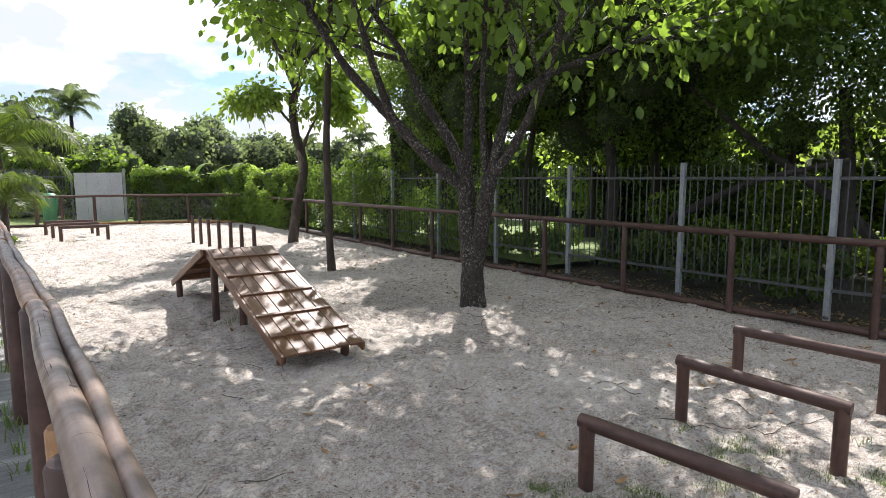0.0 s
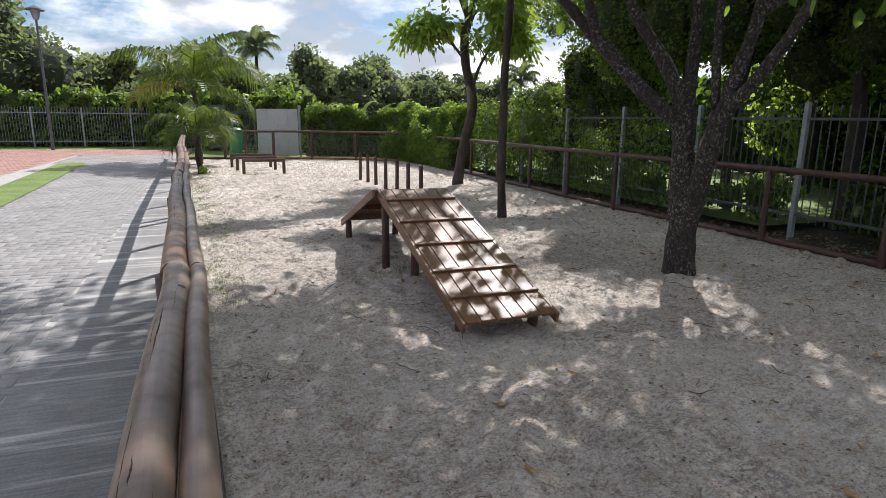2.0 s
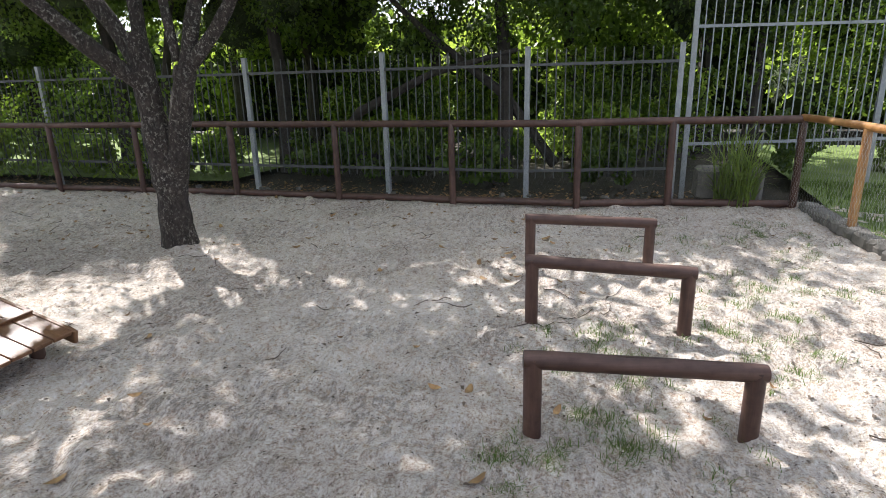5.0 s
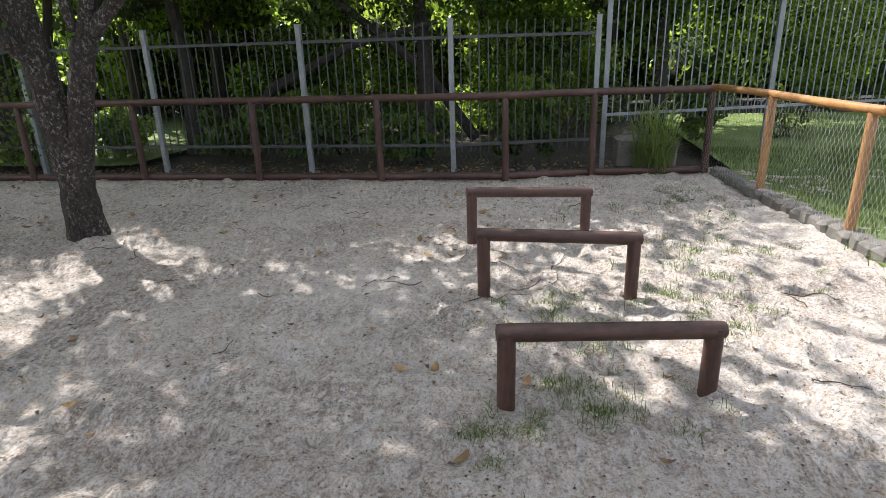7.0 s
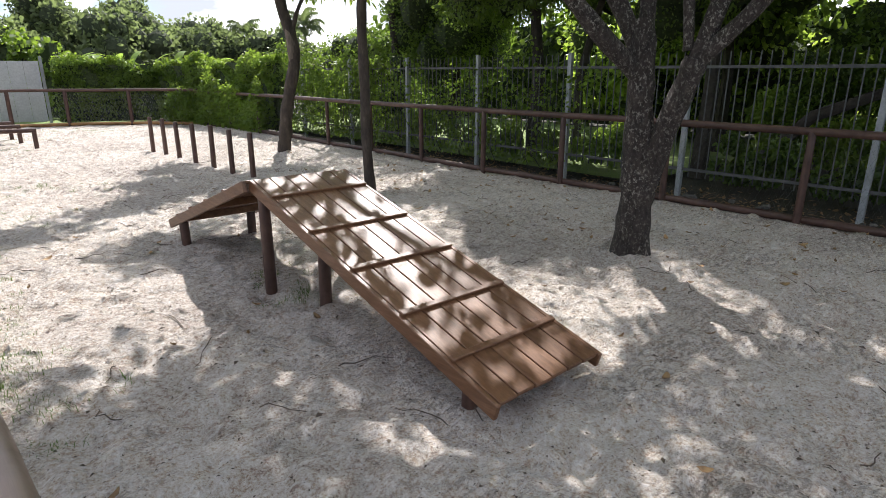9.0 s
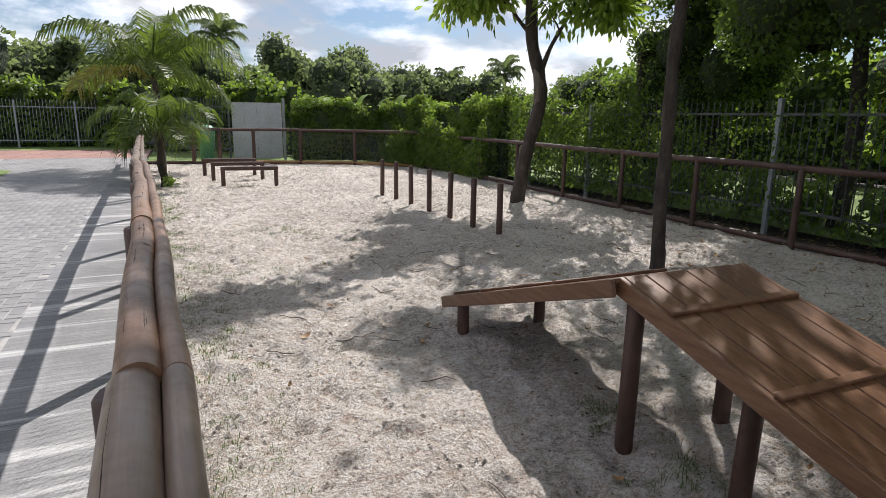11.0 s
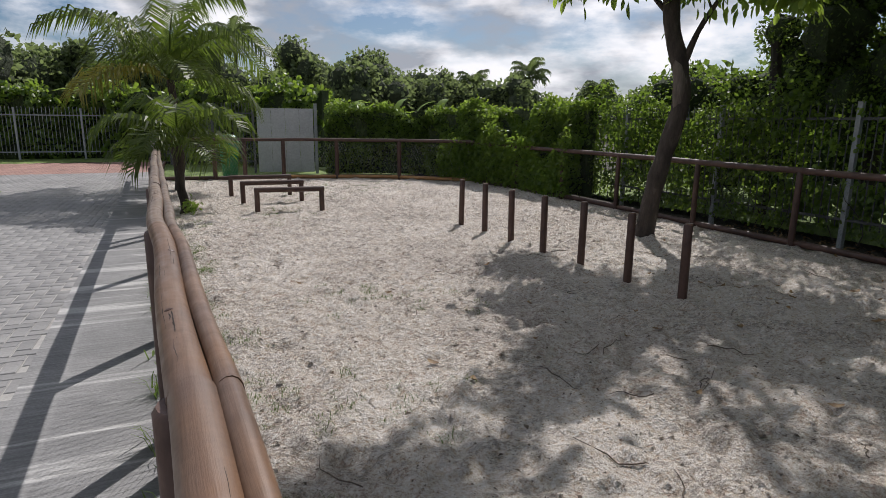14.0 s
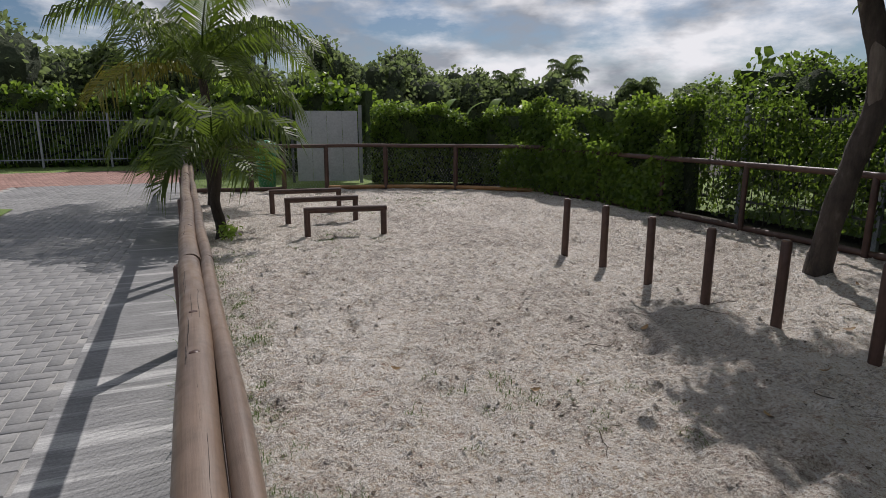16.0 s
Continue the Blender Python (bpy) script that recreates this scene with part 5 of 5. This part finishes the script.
# banana leaves above the hedge
rngb = random.Random(9)
for k in range(22):
    x, y = 4.6 + 4.6 * rngb.random(), 26.2 + 3.0 * rngb.random()
    if k > 15:
        x, y = -10 + 9 * rngb.random(), 36 + rngb.random() * 2
    h = rngb.uniform(1.2, 1.9) + (0.6 if k > 15 else 0)
    az = rngb.uniform(0, 6.28)
    d = Vector((math.cos(az), math.sin(az), 0))
    sh = Shape()
    m = 9
    ln, wd = rngb.uniform(0.9, 1.5), rngb.uniform(0.12, 0.2)
    p, e = Vector((0, 0, h)), radians(rngb.uniform(55, 85))
    rows = []
    for i in range(m + 1):
        u = i / m
        w = wd * math.sin(math.pi * (0.08 + 0.9 * u)) ** 0.7
        s = Vector((-d.y, d.x, 0))
        up = Vector((0, 0, 1))
        rows.append((p - s * w + up * w * 0.25, p.copy(), p + s * w + up * w * 0.25))
        p = p + (d * math.cos(e) + up * math.sin(e)) * ln / m
        e -= 0.16
    vs = [tuple(q) for r in rows for q in r]
    fs = [f for i in range(m) for f in ((3 * i, 3 * i + 1, 3 * i + 4, 3 * i + 3), (3 * i + 1, 3 * i + 2, 3 * i + 5, 3 * i + 4))]
    sh.add(vs, fs)
    t = thing("banana_plant", "banana plant leaf rising above the creeper hedge", "plant", (x, y, 0))
    part("leaf", sh, LEAF_BANANA, t)
    part("stalk", Shape().tube([(0, 0, 0), (0, 0, h * 0.6), (0, 0, h)], [0.05, 0.035, 0.015], 7), LEAF_BANANA, t)

# street lamp
lamp = thing("street_lamp", "slim dark street lamp with a flat hood", "lamp", (-6.35, 30.6, 0))
part("pole", Shape().tube([(0, 0, 0), (0, 0, 0.5), (0, 0, 5.4)], [0.075, 0.06, 0.045], 10), LAMP_PAINT, lamp)
part("base_plate", Shape().tube([(0, 0, 0), (0, 0, 0.05)], [0.2, 0.2], 12), LAMP_PAINT, lamp)
lantern = part("lantern", Shape().tube([(0, 0, 5.38), (0, 0, 5.75)], [0.1, 0.2], 12), STEEL, lamp, "grey lantern body")
part("hood", Shape().tube([(0, 0, 5.75), (0, 0, 5.8), (0, 0, 5.93)], [0.36, 0.34, 0.05], 16), LAMP_PAINT, lantern)


# ---------- litter, grass and stones ----------
rng = np.random.default_rng(404)


def strew(n, x0, x1, y0, y1):
    out = []
    while len(out) < n:
        x, y = rng.uniform(x0, x1), rng.uniform(y0, y1)
        if x > rail_x(y) + 0.12:
            out.append((x, y, relief(x, y)))
    return out


def grass_tufts(name, label, spots, blades, height, mat=GRASS, spread=0.09, width=0.003, sprawl=1.1):
    v, q = [], []
    for (x, y, z) in spots:
        for _ in range(blades):
            a = rng.uniform(0, 6.283)
            bx, by = x + rng.normal() * spread, y + rng.normal() * spread
            h = height * rng.uniform(0.5, 1.2)
            lean = rng.uniform(0.3, sprawl) * h
            dx, dy = math.cos(a), math.sin(a)
            w = width * (1 + 0.8 * rng.random())
            sx, sy = -dy * w, dx * w
            o = len(v)
            v += [(bx - sx, by - sy, z - 0.02), (bx + sx, by + sy, z - 0.02), (bx + sx * 0.8 + dx * lean * 0.4, by + sy * 0.8 + dy * lean * 0.4, z + h * 0.65), (bx - sx * 0.8 + dx * lean * 0.4, by - sy * 0.8 + dy * lean * 0.4, z + h * 0.65)]
            v += [(bx + dx * lean + sx * 0.15, by + dy * lean + sy * 0.15, z + h * 0.9), (bx + dx * lean - sx * 0.15, by + dy * lean - sy * 0.15, z + h * 0.9)]
            q += [(o, o + 1, o + 2, o + 3), (o + 3, o + 2, o + 4, o + 5)]
    return tagged(new(name, raw_mesh(name, v, q, mat)), label, "grass", kind="stuff")


spots = []
for cx, cy, r, n in ((2.85, 1.25, 0.35, 26), (3.6, 1.35, 0.45, 34), (4.1, 0.6, 0.5, 26), (4.6, 0.3, 0.7, 26), (5.6, 0.2, 0.8, 24), (6.6, 0.1, 0.6, 24), (2.5, 1.7, 0.25, 12), (6.3, 1.0, 0.5, 10)):
    for _ in range(n):
        x, y = cx + rng.normal() * r * 0.6, cy + rng.normal() * r * 0.5
        spots.append((x, y, relief(x, y)))
grass_tufts("sparse_grass", "sparse green grass growing through the sand", spots, 30, 0.028, GRASS, 0.035, 0.0013, 3.0)
spots = []
for _ in range(230):
    y = rng.uniform(5.5, 18)
    x = rail_x(y) + 0.16 + abs(rng.normal()) * 0.22
    spots.append((x, y, relief(x, y)))
for cx, cy, r, n in ((1.6, 18.0, 0.7, 40), (1.5, 12.9, 0.35, 14), (2.1, 12.4, 0.5, 10), (3.5, 21.8, 1.2, 60), (2.1, 20.3, 0.6, 20), (2.25, 6.6, 0.18, 14), (2.3, 7.2, 0.2, 12), (1.1, 10.8, 0.4, 14)):
    for _ in range(n):
        x, y = cx + rng.normal() * r * 0.7, cy + rng.normal() * r * 0.6
        spots.append((x, y, relief(x, y)))
grass_tufts("dry_grass", "thin yellowish grass along the fence foot", spots, 22, 0.024, GRASS, 0.04, 0.0013, 3.0)
spots = [(rail_x(y) - 0.05 - 0.03 * rng.random(), y, PATH_Z) for y in rng.uniform(-1.5, 16, 60)]
grass_tufts("fence_weed", "green weeds at the foot of the rail posts", spots, 10, 0.12, GRASS, 0.03)
spots = [(rng.uniform(4.2, 9.5), rng.uniform(-4.5, -0.95), 0.02) for _ in range(1500)]
grass_tufts("lawn_grass", "short green lawn grass by the corner fence", spots, 12, 0.07)

reed = thing("reed_clump", "tall arching green grass clump by the corner rail", "plant", (7.98, 0.12, 0))
for k in range(210):
    a, h = rng.uniform(0, 6.283), rng.uniform(0.35, 0.95)
    d = Vector((math.cos(a), math.sin(a), 0))
    s = Vector((-d.y, d.x, 0)) * rng.uniform(0.005, 0.012)
    ab = rng.uniform(0, 6.283)
    b0 = Vector((math.cos(ab), math.sin(ab), 0)) * (0.24 * rng.random() ** 0.5) + Vector((0, 0, max(0.0, rng.uniform(-0.35, 0.5))))
    arch, sway = rng.uniform(0.25, 0.9), Vector((rng.normal(), rng.normal(), 0)) * 0.06
    vs, fs = [], []
    m = 7
    for i in range(m + 1):
        f = i / m
        p = b0 + d * (arch * h * f ** 1.6) + sway * f * f + Vector((0, 0, h * (f - (0.25 + 0.35 * arch) * f ** 3)))
        w = s * (0.7 + 0.9 * f - 1.55 * f * f)
        vs += [tuple(p - w), tuple(p + w)]
    for i in range(m):
        fs.append((2 * i, 2 * i + 1, 2 * i + 3, 2 * i + 2))
    part("blade", Shape().add(vs, fs), LEAF_REED, reed)
for k in range(26):
    ab, h = rng.uniform(0, 6.283), rng.uniform(0.5, 1.05)
    b0 = Vector((math.cos(ab), math.sin(ab), 0)) * (0.22 * rng.random() ** 0.5)
    part("stem", Shape().tube([b0, b0 * 1.2 + Vector((0, 0, h * 0.5)), b0 * 1.7 + Vector((0, 0, h))], [0.007, 0.006, 0.003], 5), LEAF_REED, reed)


def dry_leaf_mesh(ln, curl, seed):
    r = random.Random(seed)
    sh = Shape()
    m = 6
    vs, fs = [], []
    for i in range(m + 1):
        f = i / m
        w = ln * 0.24 * math.sin(math.pi * (0.04 + 0.93 * f)) ** 0.8
        z = curl * ln * (4 * (f - 0.5) ** 2) * 0.5
        y = ln * (f - 0.5)
        vs += [(-w, y, z + curl * w * r.uniform(0.6, 1.2)), (0, y, z), (w, y, z + curl * w * r.uniform(0.6, 1.2))]
    for i in range(m):
        fs += [(3 * i, 3 * i + 1, 3 * i + 4, 3 * i + 3), (3 * i + 1, 3 * i + 2, 3 * i + 5, 3 * i + 4)]
    return sh.add(vs, fs).mesh("fallen_leaf", DRY_LEAF)


leaf_kinds = [dry_leaf_mesh(0.07, 0.5, 1), dry_leaf_mesh(0.05, 0.8, 2), dry_leaf_mesh(0.09, 0.35, 3)]
for k, (x, y, z) in enumerate(strew(90, 0.2, 7.2, -0.3, 14.0) + strew(150, 4.6, 7.3, 1.0, 12.0)):
    ob = new("fallen_leaf", leaf_kinds[k % 3])
    ob.matrix_world = pose(x, y, z + 0.012, rng.uniform(-20, 20), rng.uniform(-20, 20), rng.uniform(0, 360))
    tagged(ob, "curled dry brown leaf lying on the sand", "leaf", "fallen leaves on the sand")

for k, (x, y, z) in enumerate(strew(110, 0.4, 7.2, -0.2, 14.0)):
    ln, a = rng.uniform(0.12, 0.42), rng.uniform(0, 6.283)
    pts, p = [], Vector((-ln / 2 * math.cos(a), -ln / 2 * math.sin(a), 0.012))
    for i in range(7):
        pts.append(p.copy())
        a2 = a + rng.normal() * 0.35
        p = p + Vector((math.cos(a2), math.sin(a2), 0)) * ln / 6
    pts = [Vector((q.x, q.y, 0.008 + relief(x + q.x, y + q.y) - z)) for q in pts]
    ob = part("twig", Shape().tube(pts, [0.003, 0.0036, 0.0034, 0.003, 0.0026, 0.002, 0.0014], 5), TWIG)
    ob.location = (x, y, z)
    tagged(ob, "thin dry crooked twig lying on the sand", "twig", "fallen twigs on the sand")

# leaf litter on the soil strip before the steel fence
v, q = [], []
for _ in range(5200):
    y = rng.uniform(-0.3, 15.0)
    e = float(np.interp(y, [p[1] for p in EAST], [p[0] for p in EAST]))
    x = e + 0.15 + abs(rng.normal()) * 0.7
    z = (relief(x, y) if x < e + 0.25 else -0.12) + 0.02
    a, ln, tilt = rng.uniform(0, 6.283), rng.uniform(0.02, 0.055), rng.uniform(-0.5, 0.5)
    d, o2 = Vector((math.cos(a), math.sin(a), tilt)) * ln, Vector((-math.sin(a), math.cos(a), rng.uniform(-0.4, 0.4))) * ln * 0.45
    c0, o = Vector((x, y, z)), len(v)
    v += [tuple(c0 - d), tuple(c0 + o2), tuple(c0 + d), tuple(c0 - o2)]
    q.append((o, o + 1, o + 2, o + 3))
tagged(new("leaf_litter", raw_mesh("leaf_litter", v, q, DRY_LEAF)), "brown dead leaves scattered on dark soil", "litter", kind="stuff")

# crumbs of bark, leaf and sand clods
v, q = [], []
for x, y, z in strew(17000, -0.3, 7.3, -0.4, 17.0):
    s = rng.uniform(0.004, 0.011) * (2.2 if rng.random() < 0.06 else 1.0)
    a = rng.uniform(0, 6.283)
    dx, dy = math.cos(a) * s, math.sin(a) * s
    o = len(v)
    e = 0.3 + 0.5 * rng.random()
    v += [(x - dx, y - dy, z), (x + dy * e, y - dx * e, z + s * 0.5), (x + dx, y + dy, z + s * 0.3), (x - dy * e, y + dx * e, z + s * 0.6)]
    q.append((o, o + 1, o + 2, o + 3))
tagged(new("ground_litter", raw_mesh("ground_litter", v, q, TWIG)), "dark crumbs of bark and leaf on the sand", "litter", kind="stuff")
lumps = Shape()
for x, y, z in strew(11000, -0.3, 7.2, -0.4, 20.0):
    r = rng.uniform(0.008, 0.028)
    vs = [(x + r * rng.uniform(0.6, 1.2) * math.cos(t * 1.2566), y + r * rng.uniform(0.6, 1.2) * math.sin(t * 1.2566), z - 0.004) for t in range(5)] + [(x + rng.uniform(-0.3, 0.3) * r, y + rng.uniform(-0.3, 0.3) * r, z + r * rng.uniform(0.4, 0.8))]
    lumps.add(vs, [(t, (t + 1) % 5, 5) for t in range(5)])
tagged(part("sand_clods", lumps, SAND, None), "small clods of trampled sand", "sand", kind="stuff")

for k in range(34):
    y = rng.uniform(0.0, 9.0)
    x = float(np.interp(y, [p[1] for p in EAST], [p[0] for p in EAST])) + rng.uniform(0.12, 0.55)
    s = rng.uniform(0.03, 0.07)
    sh = Shape()
    vs = []
    for i, (zz, rr) in enumerate(((-0.4, 0.8), (0.1, 1.0), (0.5, 0.65))):
        vs += [(s * rr * rng.uniform(0.75, 1.2) * math.cos(t * 1.047), s * rr * rng.uniform(0.75, 1.2) * math.sin(t * 1.047), s * zz) for t in range(6)]
    fs = [(i * 6 + t, i * 6 + (t + 1) % 6, (i + 1) * 6 + (t + 1) % 6, (i + 1) * 6 + t) for i in range(2) for t in range(6)] + [tuple(range(12, 18))]
    ob = part("stone", sh.add(vs, fs), STONE, None, "", False)
    ob.location = (x, y, 0.03)
    tagged(ob, "rough grey stone at the foot of the boundary fence", "stone", "stones along the boundary fence")


yellow = thing("yellow_plant", "small yellow-green leafy plant at the young palm foot", "plant", (-0.02, 18.5, 0))
ob = new("foliage", leaves("foliage", rng.normal(size=(70, 3)) * np.array([0.08, 0.08, 0.06]) + np.array([0, 0, 0.12]), 0.09, LEAF_BANANA, 5))
ob.parent = yellow
bin_thing = thing("waste_bin", "green plastic waste bin behind the end fence", "bin", (1.02, 25.2, 0))
part("body", Shape().tube([(0, 0, 0), (0, 0, 0.05), (0, 0, 0.95)], [0.19, 0.2, 0.26], 16), BIN_GREEN, bin_thing)
part("lid", Shape().tube([(0, 0, 0.95), (0, 0, 1.05), (0, 0, 1.14), (0, 0, 1.17)], [0.275, 0.27, 0.18, 0.04], 16), BIN_GREEN, bin_thing)


# ---------- paving blocks ----------
def block_verts(lx, ly, h=0.055, g=0.0035, c=0.005):
    x, y = lx / 2 - g, ly / 2 - g
    top = [(-x + c, -y + c, 0), (x - c, -y + c, 0), (x - c, y - c, 0), (-x + c, y - c, 0)]
    mid = [(-x, -y, -c), (x, -y, -c), (x, y, -c), (-x, y, -c)]
    low = [(-x, -y, -h), (x, -y, -h), (x, y, -h), (-x, y, -h)]
    return top + mid + low


BLOCK_F = [(0, 1, 2, 3)] + [(4 + i, 4 + (i + 1) % 4, (i + 1) % 4, i) for i in range(4)] + [(8 + i, 8 + (i + 1) % 4, 4 + (i + 1) % 4, 4 + i) for i in range(4)]


def block_mesh(name, lx, ly, mat):
    me = bpy.data.meshes.new(name)
    me.from_pydata(block_verts(lx, ly), [], BLOCK_F)
    me.materials.append(mat)
    return me


def lay(x0, x1, y0, y1, single, parent, mat_one, mat_rest, rest_name, rest_label, limit):
    flat_b, long_b = block_mesh("paver", 0.2, 0.1, mat_one), block_mesh("paver", 0.1, 0.2, mat_one)
    rv, rq = [], []
    for i in range(int((x1 - x0) / 0.1)):
        for j in range(int((y1 - y0) / 0.1)):
            k = (i - j) % 4
            if k not in (0, 3):
                continue
            flat = k == 0
            x, y = x0 + i * 0.1 + (0.1 if flat else 0.05), y0 + j * 0.1 + (0.05 if flat else 0.1)
            if not limit(x, y):
                continue
            z = PATH_Z + rng.uniform(-0.0015, 0.002)
            if single(x, y):
                ob = new("paver", flat_b if flat else long_b)
                ob.parent = parent
                ob.location = (x, y, z)
                ob.rotation_euler = (rng.normal() * 0.006, rng.normal() * 0.006, rng.normal() * 0.008)
            else:
                o = len(rv)
                rv += [(x + a, y + b, z + c) for a, b, c in (block_verts(0.2, 0.1) if flat else block_verts(0.1, 0.2))]
                rq += [tuple(o + t for t in f) for f in BLOCK_F]
    ob = new(rest_name, raw_mesh(rest_name, rv, rq, mat_rest))
    ob.parent = parent
    tagged(ob, rest_label, kind="stuff")


pave = bpy.data.objects["pavement"]
lay(-4.6, 0.0, -1.0, 26.6, lambda x, y: 9.2 < y < 13.0 and x > -1.95, pave, PAVER, PAVER_FAR, "paver_field", "grey herringbone paving blocks", lambda x, y: x < -0.45 - 0.0345 * max(0, y) - 0.08 and not (x < -3.0 - 0.056 * (y - 12.2) and 8.5 < y < 22.3))
lay(-8.6, -4.7, 8.5, 26.6, lambda x, y: False, red, PAVER_RED, PAVER_RED, "red_paver_margin", "red herringbone paving blocks", lambda x, y: x < -3.85 - 0.056 * (y - 12.2))
lay(-9.0, -0.86, 26.6, 31.2, lambda x, y: False, red, PAVER_RED, PAVER_RED, "red_paver_field", "red herringbone paving blocks", lambda x, y: True)
